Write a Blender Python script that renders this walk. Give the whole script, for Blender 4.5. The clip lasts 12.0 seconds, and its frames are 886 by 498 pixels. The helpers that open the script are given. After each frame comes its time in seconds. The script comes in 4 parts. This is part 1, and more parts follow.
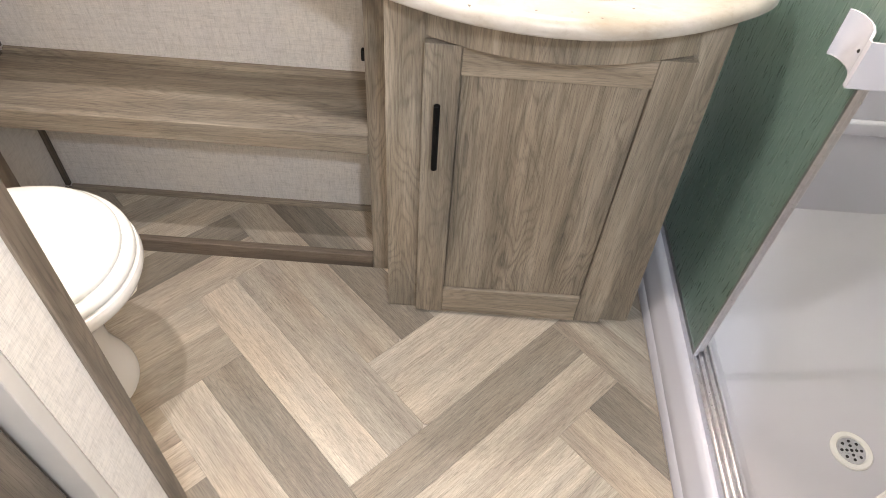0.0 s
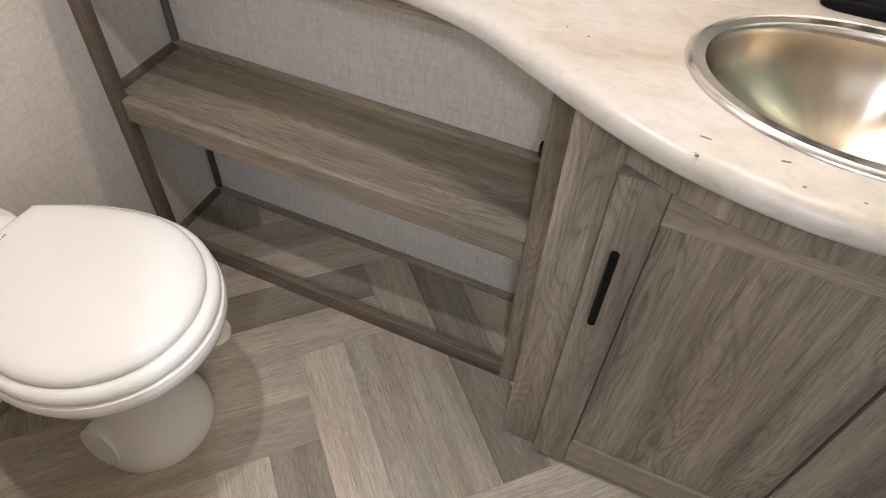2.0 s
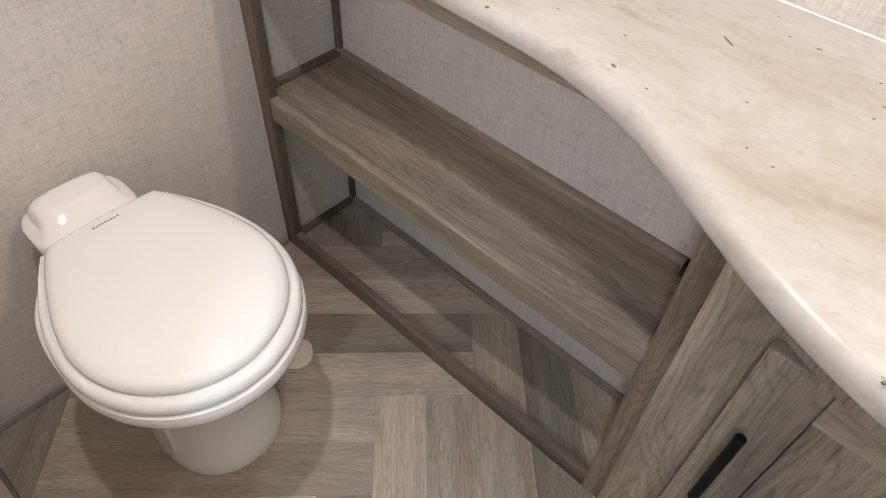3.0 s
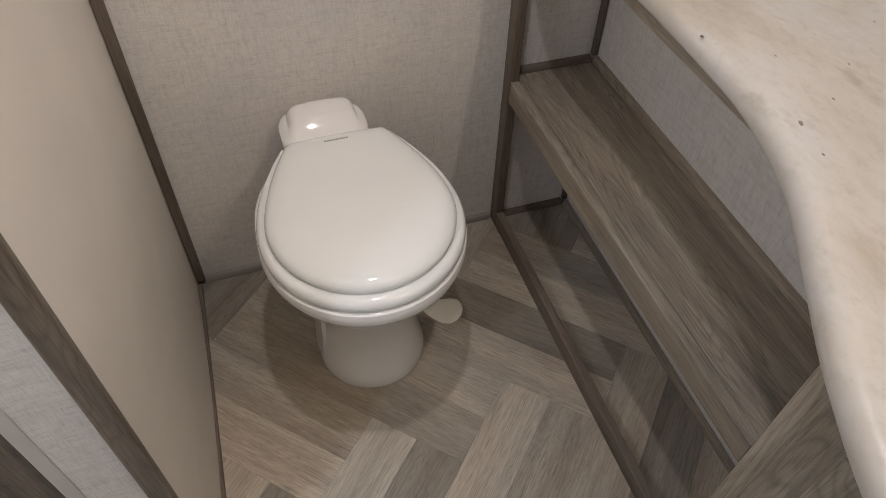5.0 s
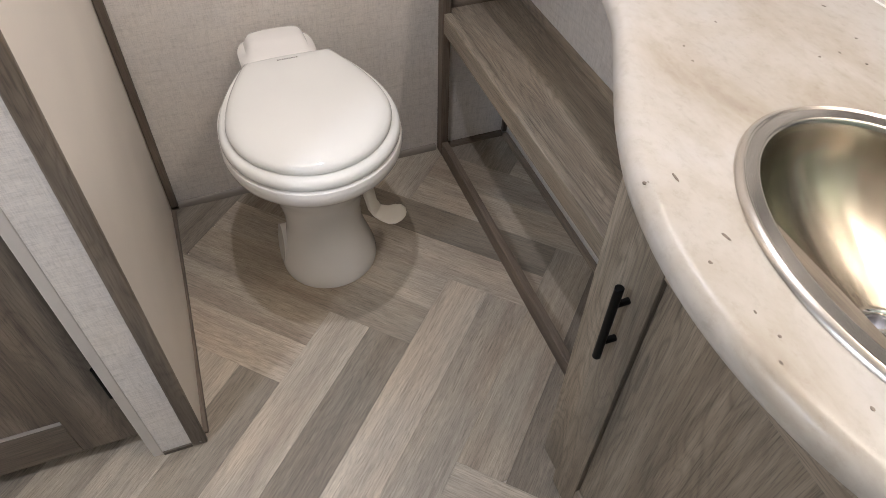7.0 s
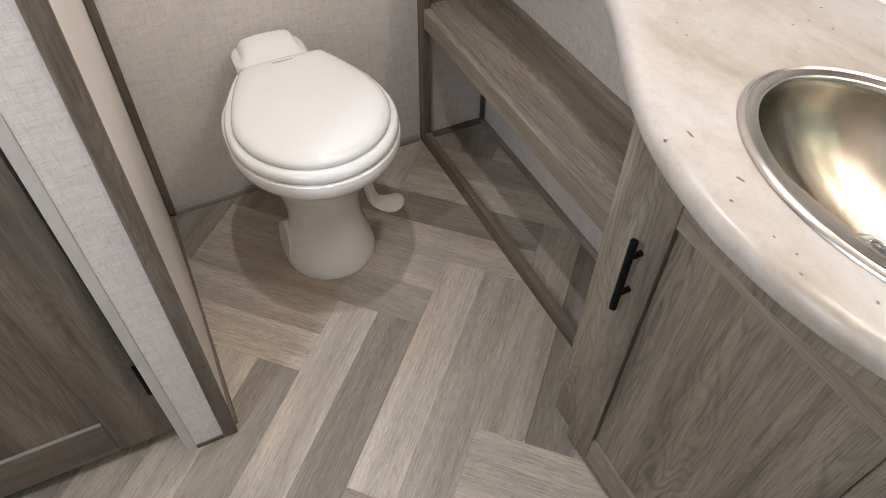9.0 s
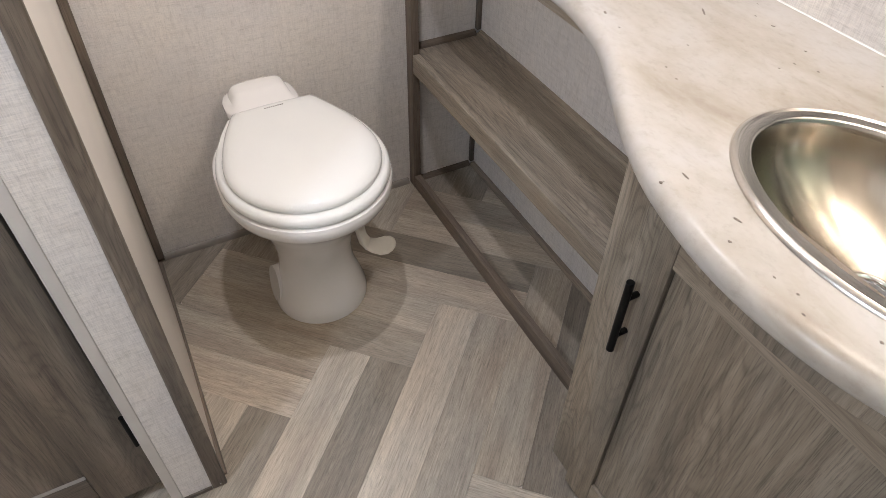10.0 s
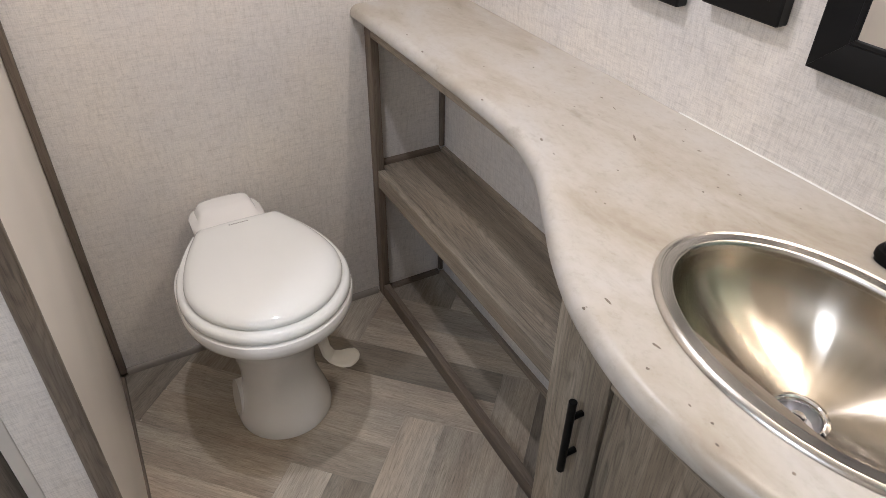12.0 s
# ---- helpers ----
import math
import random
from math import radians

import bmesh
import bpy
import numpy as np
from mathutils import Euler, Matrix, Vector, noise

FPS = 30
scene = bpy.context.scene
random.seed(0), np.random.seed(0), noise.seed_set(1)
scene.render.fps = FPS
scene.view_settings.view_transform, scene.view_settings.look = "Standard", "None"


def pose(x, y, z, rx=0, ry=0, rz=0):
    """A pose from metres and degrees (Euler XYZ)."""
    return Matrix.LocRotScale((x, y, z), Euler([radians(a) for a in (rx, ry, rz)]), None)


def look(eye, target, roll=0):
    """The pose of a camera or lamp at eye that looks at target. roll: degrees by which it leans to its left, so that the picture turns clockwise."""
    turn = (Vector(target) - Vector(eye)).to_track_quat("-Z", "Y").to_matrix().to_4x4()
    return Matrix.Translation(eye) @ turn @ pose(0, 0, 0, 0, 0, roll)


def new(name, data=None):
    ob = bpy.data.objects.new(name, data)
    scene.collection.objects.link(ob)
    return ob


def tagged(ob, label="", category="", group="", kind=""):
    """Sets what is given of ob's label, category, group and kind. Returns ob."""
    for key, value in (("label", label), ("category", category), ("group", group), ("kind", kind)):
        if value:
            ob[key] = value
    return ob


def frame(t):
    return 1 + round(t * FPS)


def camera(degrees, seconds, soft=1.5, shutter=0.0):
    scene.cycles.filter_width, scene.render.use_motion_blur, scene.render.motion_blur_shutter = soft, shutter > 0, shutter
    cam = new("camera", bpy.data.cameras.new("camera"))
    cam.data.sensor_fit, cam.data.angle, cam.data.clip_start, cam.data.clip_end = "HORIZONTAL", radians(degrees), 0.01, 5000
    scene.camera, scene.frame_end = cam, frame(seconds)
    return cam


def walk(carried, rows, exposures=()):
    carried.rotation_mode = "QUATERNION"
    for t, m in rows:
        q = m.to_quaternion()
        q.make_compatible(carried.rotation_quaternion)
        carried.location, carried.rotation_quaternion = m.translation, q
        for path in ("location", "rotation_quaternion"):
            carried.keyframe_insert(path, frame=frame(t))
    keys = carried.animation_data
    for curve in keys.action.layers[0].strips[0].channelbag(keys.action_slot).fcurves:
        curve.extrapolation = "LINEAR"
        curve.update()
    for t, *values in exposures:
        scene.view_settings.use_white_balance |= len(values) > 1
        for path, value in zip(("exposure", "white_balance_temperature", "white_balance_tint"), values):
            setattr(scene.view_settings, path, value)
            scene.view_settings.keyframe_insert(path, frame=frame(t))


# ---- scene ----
cam = camera(67.1, 12.0, soft=0.7)
TINT = 18
EXPOSURE = [(0, 0.8, 6380), (0.5, 0.72, 6380), (1.0, 0.4, 6370), (1.5, 0.14, 6270), (2.0, 0.1, 6120), (2.5, 0.0, 6070), (3.0, 0.02, 6020), (3.7, -0.18, 6020), (5.4, -0.56, 6120), (6.0, -0.2, 6020), (6.6, -0.1, 5970), (7.5, -0.06, 5970), (9.5, 0.02, 5920), (10.5, 0.04, 5920), (11, -0.12, 5920), (12, -0.26, 5920)]
PATH = [
    (0, (1.105, -1.353, 1.414), (1.11, -0.039, -0.094), 4.4),
    (0.5, (1.097, -1.309, 1.389), (1.048, 0.002, -0.121), 4.3),
    (1, (1.069, -1.185, 1.392), (0.914, 0.111, -0.124), 4.3),
    (1.5, (1.04, -1.089, 1.367), (0.754, 0.186, -0.148), 3.6),
    (2, (1.085, -0.978, 1.324), (0.594, 0.236, -0.188), 3.1),
    (2.5, (1.094, -0.864, 1.302), (0.401, 0.249, -0.209), 3.4),
    (3, (1.049, -0.805, 1.294), (0.184, 0.192, -0.209), 3.1),
    (3.5, (1.109, -0.753, 1.259), (0.008, 0.048, -0.206), 2.2),
    (3.7, (1.098, -0.723, 1.267), (-0.047, -0.034, -0.221), 2.1),
    (5.3, (1.236, -0.746, 1.315), (-0.037, -0.347, -0.175), 1.6),
    (5.5, (1.299, -0.748, 1.302), (0.01, -0.36, -0.177), 2.1),
    (6, (1.415, -0.768, 1.313), (0.149, -0.366, -0.182), 2.7),
    (6.5, (1.454, -0.738, 1.289), (0.185, -0.356, -0.209), 1.0),
    (7, (1.475, -0.751, 1.314), (0.24, -0.273, -0.185), 1.2),
    (7.5, (1.507, -0.797, 1.332), (0.286, -0.284, -0.166), 1.5),
    (7.7, (1.508, -0.820, 1.339), (0.302, -0.300, -0.170), 0.9),
    (9.3, (1.514, -0.882, 1.356), (0.327, -0.270, -0.133), 0.9),
    (9.5, (1.509, -0.885, 1.355), (0.307, -0.254, -0.114), 1.0),
    (10, (1.502, -0.884, 1.354), (0.259, -0.222, -0.066), 1.0),
    (10.5, (1.503, -0.881, 1.359), (0.218, -0.187, -0.008), 0.9),
    (11, (1.514, -0.882, 1.372), (0.189, -0.157, 0.06), 0.9),
    (11.5, (1.524, -0.864, 1.39), (0.161, -0.112, 0.134), 0.9),
    (12, (1.525, -0.819, 1.389), (0.124, -0.045, 0.19), 0.8),
]
walk(cam, [(t, look(eye, target, roll)) for t, eye, target, roll in PATH], [(t, stops, kelvin, TINT) for t, stops, kelvin in EXPOSURE])

# ---- light and exposure ----
scene.view_settings.exposure = 0.0
world = bpy.data.worlds.new("world")
scene.world = world
world.use_nodes = True
world.node_tree.nodes["Background"].inputs[0].default_value = (0.9, 0.95, 1.0, 1)
world.node_tree.nodes["Background"].inputs[1].default_value = 0.01

CEILING_Z = 2.02
CEILING_LAMP = (0.62, -0.61)
HALL_LAMP = (1.36, -1.74)
VANITY_LAMP = (1.28, -0.13, 1.95)


def area_lamp(name, place, target, size, watts, colour):
    data = bpy.data.lights.new(name, "AREA")
    data.shape, data.size, data.energy, data.color = "DISK", size, watts, colour
    ob = new(name, data)
    ob.matrix_world = look(place, target)
    return ob


area_lamp("ceiling_lamp_light", (*CEILING_LAMP, CEILING_Z - 0.035), (*CEILING_LAMP, 0), 0.06, 7.9, (1.0, 0.965, 0.92))
area_lamp("hall_lamp_light", (*HALL_LAMP, CEILING_Z - 0.035), (*HALL_LAMP, 0), 0.14, 12.5, (0.82, 0.92, 1.0))
for n in range(4):
    bulb_light = bpy.data.lights.new("vanity_bulb_light", "POINT")
    bulb_light.energy, bulb_light.color, bulb_light.shadow_soft_size = 4.6, (1.0, 0.86, 0.68), 0.015
    new("vanity_bulb_light", bulb_light).location = (VANITY_LAMP[0] + (n - 1.5) * 0.07, VANITY_LAMP[1], VANITY_LAMP[2] - 0.055)

# ---- materials ----


def srgb(r, g, b):
    return tuple(((c / 255 + 0.055) / 1.055) ** 2.4 if c > 10 else c / 255 / 12.92 for c in (r, g, b)) + (1,)


class Mat:
    """A small builder of node materials."""

    def __init__(self, name, rough=0.5, metal=0.0, spec=0.5):
        self.m = bpy.data.materials.new(name)
        self.m.use_nodes = True
        self.t = self.m.node_tree
        self.b = self.t.nodes["Principled BSDF"]
        self.b.inputs["Roughness"].default_value = rough
        self.b.inputs["Metallic"].default_value = metal
        self.b.inputs["Specular IOR Level"].default_value = spec

    def n(self, kind, **values):
        node = self.t.nodes.new(kind)
        for k, v in values.items():
            key = k.replace("_", " ")
            if key in node.inputs:
                node.inputs[key].default_value = v
        return node

    def link(self, a, b):
        self.t.links.new(a, b)

    def coords(self, scale=(1, 1, 1), jitter=False, turn=(0, 0, 0)):
        tc = self.t.nodes.new("ShaderNodeTexCoord")
        mp = self.t.nodes.new("ShaderNodeMapping")
        mp.inputs["Scale"].default_value = scale
        mp.inputs["Rotation"].default_value = turn
        out = tc.outputs["Object"]
        if jitter:
            info = self.t.nodes.new("ShaderNodeObjectInfo")
            mul = self.t.nodes.new("ShaderNodeVectorMath")
            mul.operation = "MULTIPLY_ADD"
            comb = self.t.nodes.new("ShaderNodeCombineXYZ")
            for k in range(3):
                self.link(info.outputs["Random"], comb.inputs[k])
            self.link(comb.outputs[0], mul.inputs[0])
            mul.inputs[1].default_value = (7.3, 3.1, 5.7)
            self.link(out, mul.inputs[2])
            out = mul.outputs[0]
        self.link(out, mp.inputs["Vector"])
        return mp.outputs[0]

    def noise(self, vec, scale, detail=4.0, rough=0.55, distort=0.0):
        node = self.t.nodes.new("ShaderNodeTexNoise")
        node.inputs["Scale"].default_value = scale
        node.inputs["Detail"].default_value = detail
        node.inputs["Roughness"].default_value = rough
        node.inputs["Distortion"].default_value = distort
        self.link(vec, node.inputs["Vector"])
        return node.outputs[0]

    def ramp(self, fac, stops):
        node = self.t.nodes.new("ShaderNodeValToRGB")
        el = node.color_ramp.elements
        while len(el) < len(stops):
            el.new(0.5)
        for e, (p, c) in zip(el, stops):
            e.position = p
            e.color = c if len(c) == 4 else (*c, 1)
        self.link(fac, node.inputs[0])
        return node.outputs[0]

    def mix(self, a, b, fac, mode="MIX"):
        node = self.t.nodes.new("ShaderNodeMix")
        node.data_type, node.blend_type = "RGBA", mode
        for sock, v in ((node.inputs[0], fac), (node.inputs[6], a), (node.inputs[7], b)):
            if isinstance(v, (int, float)):
                sock.default_value = v
            elif isinstance(v, tuple):
                sock.default_value = v if len(v) == 4 else (*v, 1)
            else:
                self.link(v, sock)
        return node.outputs[2]

    def colour(self, sock):
        self.link(sock, self.b.inputs["Base Color"])

    def rough(self, sock, lo, hi):
        node = self.t.nodes.new("ShaderNodeMapRange")
        node.inputs["To Min"].default_value, node.inputs["To Max"].default_value = lo, hi
        self.link(sock, node.inputs["Value"])
        self.link(node.outputs[0], self.b.inputs["Roughness"])

    def bump(self, height, strength=0.3, dist=0.001):
        node = self.t.nodes.new("ShaderNodeBump")
        node.inputs["Strength"].default_value, node.inputs["Distance"].default_value = strength, dist
        self.link(height, node.inputs["Height"])
        self.link(node.outputs[0], self.b.inputs["Normal"])


def grey(v):
    return (v, v, v, 1)


def wood(name, axis, dark, mid, light, rough=0.48, jitter=False, vary=0.0, figure=1.0, grit=0.0, ticks=0.0):
    """Weathered oak laminate, its grain along an axis (0, 1, 2)."""
    m = Mat(name, rough, spec=0.4)

    def stretched(along, across):
        s = [across] * 3
        s[axis] = along
        return m.coords(tuple(s), jitter)

    broad = m.noise(stretched(0.8, 11.0), 1.6, 6, 0.6, 0.25 * figure)
    streak = m.noise(stretched(2.0, 90.0), 1.5, 6, 0.7)
    pores = m.noise(stretched(15.0, 640.0), 1.0, 4, 0.7)
    blotch = m.noise(stretched(2.0, 4.0), 1.3, 3, 0.5)
    field = m.noise(stretched(1.9, 10.5), 1.0, 2.6, 0.42, 0.1)
    times = m.t.nodes.new("ShaderNodeMath")
    times.operation = "MULTIPLY"
    times.inputs[1].default_value = 170.0
    m.link(field, times.inputs[0])
    sine = m.t.nodes.new("ShaderNodeMath")
    sine.operation = "SINE"
    m.link(times.outputs[0], sine.inputs[0])
    wave = m.t.nodes.new("ShaderNodeMath")
    wave.operation = "MULTIPLY_ADD"
    wave.inputs[1].default_value = wave.inputs[2].default_value = 0.5
    m.link(sine.outputs[0], wave.inputs[0])
    patch = m.noise(stretched(0.9, 9.0), 1.0, 3, 0.5)
    base = m.ramp(broad, [(0.32, dark), (0.48, mid), (0.64, light)])
    lines = m.ramp(streak, [(0.33, grey(0.80)), (0.45, grey(0.98)), (0.68, grey(1.06))])
    col = m.mix(base, lines, 0.7 * min(1, figure + 0.1), "MULTIPLY")
    gate = m.ramp(patch, [(0.40, grey(0.10)), (0.52, grey(1.0))])
    arcs = m.mix(grey(1.0), m.ramp(wave.outputs[0], [(0.0, grey(0.66)), (0.20, grey(0.90)), (0.5, grey(1.0)), (1.0, grey(1.09))]), gate)
    col = m.mix(col, arcs, 0.9 * figure, "MULTIPLY")
    fine = m.ramp(pores, [(0.38, grey(0.50)), (0.45, grey(0.98)), (0.66, grey(1.12))])
    col = m.mix(col, fine, 0.45 + 0.2 * figure, "MULTIPLY")
    if grit:
        specks = m.noise(stretched(13.0, 330.0), 1.0, 6, 0.78)
        col = m.mix(col, m.ramp(specks, [(0.36, grey(0.55)), (0.47, grey(0.97)), (0.64, grey(1.22))]), grit, "MULTIPLY")
    if ticks:
        marks = m.noise(stretched(38.0, 300.0), 1.0, 4, 0.65)
        col = m.mix(col, m.ramp(marks, [(0.36, grey(0.70)), (0.45, grey(0.98)), (0.57, grey(1.0)), (0.68, grey(1.32))]), ticks, "MULTIPLY")
    cool = m.ramp(blotch, [(0.35, (0.95, 0.98, 1.0)), (0.62, (1.04, 1.0, 0.95))])
    col = m.mix(col, cool, 0.8, "MULTIPLY")
    if vary:
        info = m.t.nodes.new("ShaderNodeObjectInfo")
        tone = m.ramp(info.outputs["Random"], [(0.0, grey(1 - vary)), (0.45, (1.0, 0.985, 0.965, 1)), (1.0, grey(1 + vary))])
        col = m.mix(col, tone, 1.0, "MULTIPLY")
    m.colour(col)
    m.rough(streak, rough - 0.08, rough + 0.12)
    m.bump(pores, 0.25, 0.0006)
    return m.m


OAK = (srgb(111, 102, 89), srgb(135, 125, 110), srgb(160, 149, 133))
oak_z = wood("weathered_oak_upright", 2, *OAK, figure=0.62, grit=0.6)
oak_x = wood("weathered_oak_level", 0, *OAK, figure=0.6, grit=0.5)
panel_z = wood("weathered_oak_panel", 2, *OAK, figure=0.95, grit=0.6)
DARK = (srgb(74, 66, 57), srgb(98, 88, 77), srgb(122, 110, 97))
SHELF = (srgb(116, 106, 93), srgb(138, 127, 112), srgb(160, 149, 132))
shelf_x = wood("shelf_oak_level", 0, *SHELF, figure=0.6, grit=0.75)
shelf_z = wood("shelf_oak_upright", 2, *SHELF, figure=0.6, grit=0.6)
DOOR = (srgb(76, 69, 60), srgb(101, 92, 81), srgb(125, 114, 101))
door_z = wood("door_oak_upright", 2, *DOOR, figure=0.55, grit=0.5)
door_y = wood("door_oak_level", 1, *DOOR, figure=0.55, grit=0.5)
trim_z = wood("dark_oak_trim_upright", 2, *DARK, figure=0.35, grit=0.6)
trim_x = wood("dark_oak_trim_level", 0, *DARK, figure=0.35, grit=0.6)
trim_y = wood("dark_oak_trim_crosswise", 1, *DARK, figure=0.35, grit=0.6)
PLANKS = []
for n, tone in enumerate((0.72, 0.95, 1.12, 1.28, 0.58)):
    shades = [tuple(v * tone * w for v, w in zip(srgb(*c)[:3], (0.995, 1.0, 0.97))) + (1,) for c in ((149, 138, 127), (165, 155, 142), (181, 171, 157))]
    PLANKS.append(wood("vinyl_plank", 0, *shades, 0.42, True, 0.06, 0.25, 0.5, 0.65))


def linen(name, base, contrast=0.16):
    """Vinyl wallpaper with a woven linen print."""
    m = Mat(name, 0.62, spec=0.3)
    warp = m.noise(m.coords((620, 620, 60)), 1.0, 3, 0.6)
    weft = m.noise(m.coords((60, 60, 620)), 1.0, 3, 0.6)
    slub = m.noise(m.coords((260, 260, 34)), 1.0, 4, 0.7)
    dash = m.noise(m.coords((22, 22, 240)), 1.0, 4, 0.7)
    cloud = m.noise(m.coords((4, 4, 3)), 1.0, 3, 0.5)
    hatch_a = m.noise(m.coords((110, 110, 16)), 1.0, 5, 0.7)
    hatch_b = m.noise(m.coords((14, 14, 120)), 1.0, 5, 0.7)
    add = m.t.nodes.new("ShaderNodeMath")
    m.link(warp, add.inputs[0])
    m.link(weft, add.inputs[1])
    lo, hi = tuple(c * (1 - contrast) for c in base[:3]), tuple(c * (1 + contrast * 0.6) for c in base[:3])
    half = m.t.nodes.new("ShaderNodeMath")
    half.operation = "MULTIPLY"
    half.inputs[1].default_value = 0.5
    m.link(add.outputs[0], half.inputs[0])
    col = m.ramp(half.outputs[0], [(0.36, lo), (0.5, base[:3]), (0.64, hi)])
    col = m.mix(col, m.ramp(slub, [(0.30, (0.74, 0.72, 0.68)), (0.42, (1, 1, 1)), (0.7, (1.04, 1.03, 1.0))]), 0.55, "MULTIPLY")
    col = m.mix(col, m.ramp(dash, [(0.30, (0.80, 0.78, 0.75)), (0.42, (1, 1, 1)), (0.7, (1.04, 1.03, 1.0))]), 0.55, "MULTIPLY")
    col = m.mix(col, m.ramp(cloud, [(0.35, (0.93, 0.94, 0.96)), (0.65, (1.04, 1.02, 0.98))]), 0.8, "MULTIPLY")
    for hatch in (hatch_a, hatch_b):
        col = m.mix(col, m.ramp(hatch, [(0.34, (0.82, 0.81, 0.79)), (0.50, (1, 1, 1)), (0.68, (1.05, 1.05, 1.04))]), 0.5, "MULTIPLY")
    m.colour(col)
    m.bump(half.outputs[0], 0.2, 0.0005)
    return m.m


linen_mat = linen("linen_wallpaper", srgb(217, 213, 208))


def plain(name, colour, rough, metal=0.0, spec=0.5, wear=0.06, scale=12.0, bump=0.0):
    m = Mat(name, rough, metal, spec)
    cloud = m.noise(m.coords(), scale, 5, 0.6)
    lo = tuple(c * (1 - wear) for c in colour[:3])
    hi = tuple(min(1, c * (1 + wear * 0.5)) for c in colour[:3])
    m.colour(m.ramp(cloud, [(0.35, lo), (0.65, hi)]))
    if scale > 2:
        m.rough(m.noise(m.coords(), scale * 4, 3), max(0.02, rough - 0.05), rough + min(0.08, rough * 0.5))
    if bump:
        m.bump(m.noise(m.coords(), 300, 3), bump, 0.0005)
    return m.m


side_panel_mat = plain("cream_wall_panel", srgb(221, 214, 203), 0.42, wear=0.05, scale=5, bump=0.05)
jamb_mat = plain("greige_jamb_vinyl", srgb(198, 193, 185), 0.5, bump=0.1)
base_mat = plain("grey_base_trim", srgb(140, 132, 122), 0.5, bump=0.1)
ceramic = plain("white_ceramic", srgb(232, 230, 225), 0.06, wear=0.015, scale=6)
seat_plastic = plain("white_seat_plastic", srgb(231, 232, 227), 0.08, wear=0.015, scale=6)
pedal_plastic = plain("cream_pedal_plastic", srgb(226, 221, 208), 0.3, wear=0.03)
black_metal = plain("matt_black_metal", (0.004, 0.004, 0.004, 1), 0.42, spec=0.12, wear=0.2)
black_plastic = plain("black_plastic", (0.006, 0.006, 0.006, 1), 0.3, spec=0.25, wear=0.2)
black_frame = plain("black_painted_frame", (0.007, 0.007, 0.007, 1), 0.5, spec=0.15, wear=0.25)
fibreglass = plain("white_fibreglass", srgb(197, 198, 205), 0.26, wear=0.02, scale=1.0)
caulk = plain("white_caulk", srgb(226, 224, 218), 0.35, wear=0.05, scale=60)
aluminium = plain("brushed_aluminium", (0.62, 0.62, 0.64, 1), 0.28, 1.0, wear=0.1, scale=80)
ceiling_mat = plain("white_ceiling_vinyl", srgb(224, 222, 216), 0.6, bump=0.1)
chrome = plain("chrome", (0.75, 0.75, 0.76, 1), 0.08, 1.0, wear=0.05)
dark_hole = plain("dark_drain_hole", (0.02, 0.02, 0.02, 1), 0.6)
print_grey = plain("grey_print", srgb(120, 116, 112), 0.5)
fleck_mat = plain("dark_fleck", srgb(118, 107, 95), 0.4, wear=0.35, scale=300)
sheet_mat = plain("vinyl_joint", srgb(196, 186, 174), 0.5)


def steel_material():
    """Spun and brushed steel: faint streaks that run from the rim to the drain."""
    m = Mat("brushed_steel", 0.2, 1.0)
    tc = m.t.nodes.new("ShaderNodeTexCoord")
    shift = m.t.nodes.new("ShaderNodeVectorMath")
    shift.operation = "SUBTRACT"
    shift.inputs[1].default_value = (1.287, -0.226, 0.0)
    m.link(tc.outputs["Object"], shift.inputs[0])
    xyz = m.t.nodes.new("ShaderNodeSeparateXYZ")
    m.link(shift.outputs[0], xyz.inputs[0])
    wide = m.t.nodes.new("ShaderNodeMath")
    wide.operation = "MULTIPLY"
    wide.inputs[1].default_value = 1.43
    m.link(xyz.outputs["Y"], wide.inputs[0])
    angle = m.t.nodes.new("ShaderNodeMath")
    angle.operation = "ARCTAN2"
    m.link(wide.outputs[0], angle.inputs[0])
    m.link(xyz.outputs["X"], angle.inputs[1])
    around = m.t.nodes.new("ShaderNodeCombineXYZ")
    m.link(angle.outputs[0], around.inputs[0])
    m.link(xyz.outputs["Z"], around.inputs[1])
    streak = m.noise(around.outputs[0], 5.0, 6, 0.62)
    m.colour(m.ramp(streak, [(0.30, (0.44, 0.39, 0.315)), (0.5, (0.51, 0.455, 0.37)), (0.7, (0.57, 0.515, 0.43))]))
    m.rough(streak, 0.20, 0.27)
    spun = m.t.nodes.new("ShaderNodeTangent")
    spun.direction_type, spun.axis = "RADIAL", "Z"
    m.link(spun.outputs[0], m.b.inputs["Tangent"])
    m.b.inputs["Anisotropic"].default_value = 0.97
    m.b.inputs["Anisotropic Rotation"].default_value = 0.25
    m.bump(m.noise(around.outputs[0], 3.0, 3, 0.6), 0.07, 0.006)
    return m.m


steel = steel_material()
rim_steel = Mat("satin_steel", 0.24, 1.0)
rim_steel.colour(rim_steel.ramp(rim_steel.noise(rim_steel.coords(), 14, 2), [(0.3, (0.58, 0.55, 0.50)), (0.7, (0.66, 0.63, 0.58))]))
rim_steel = rim_steel.m


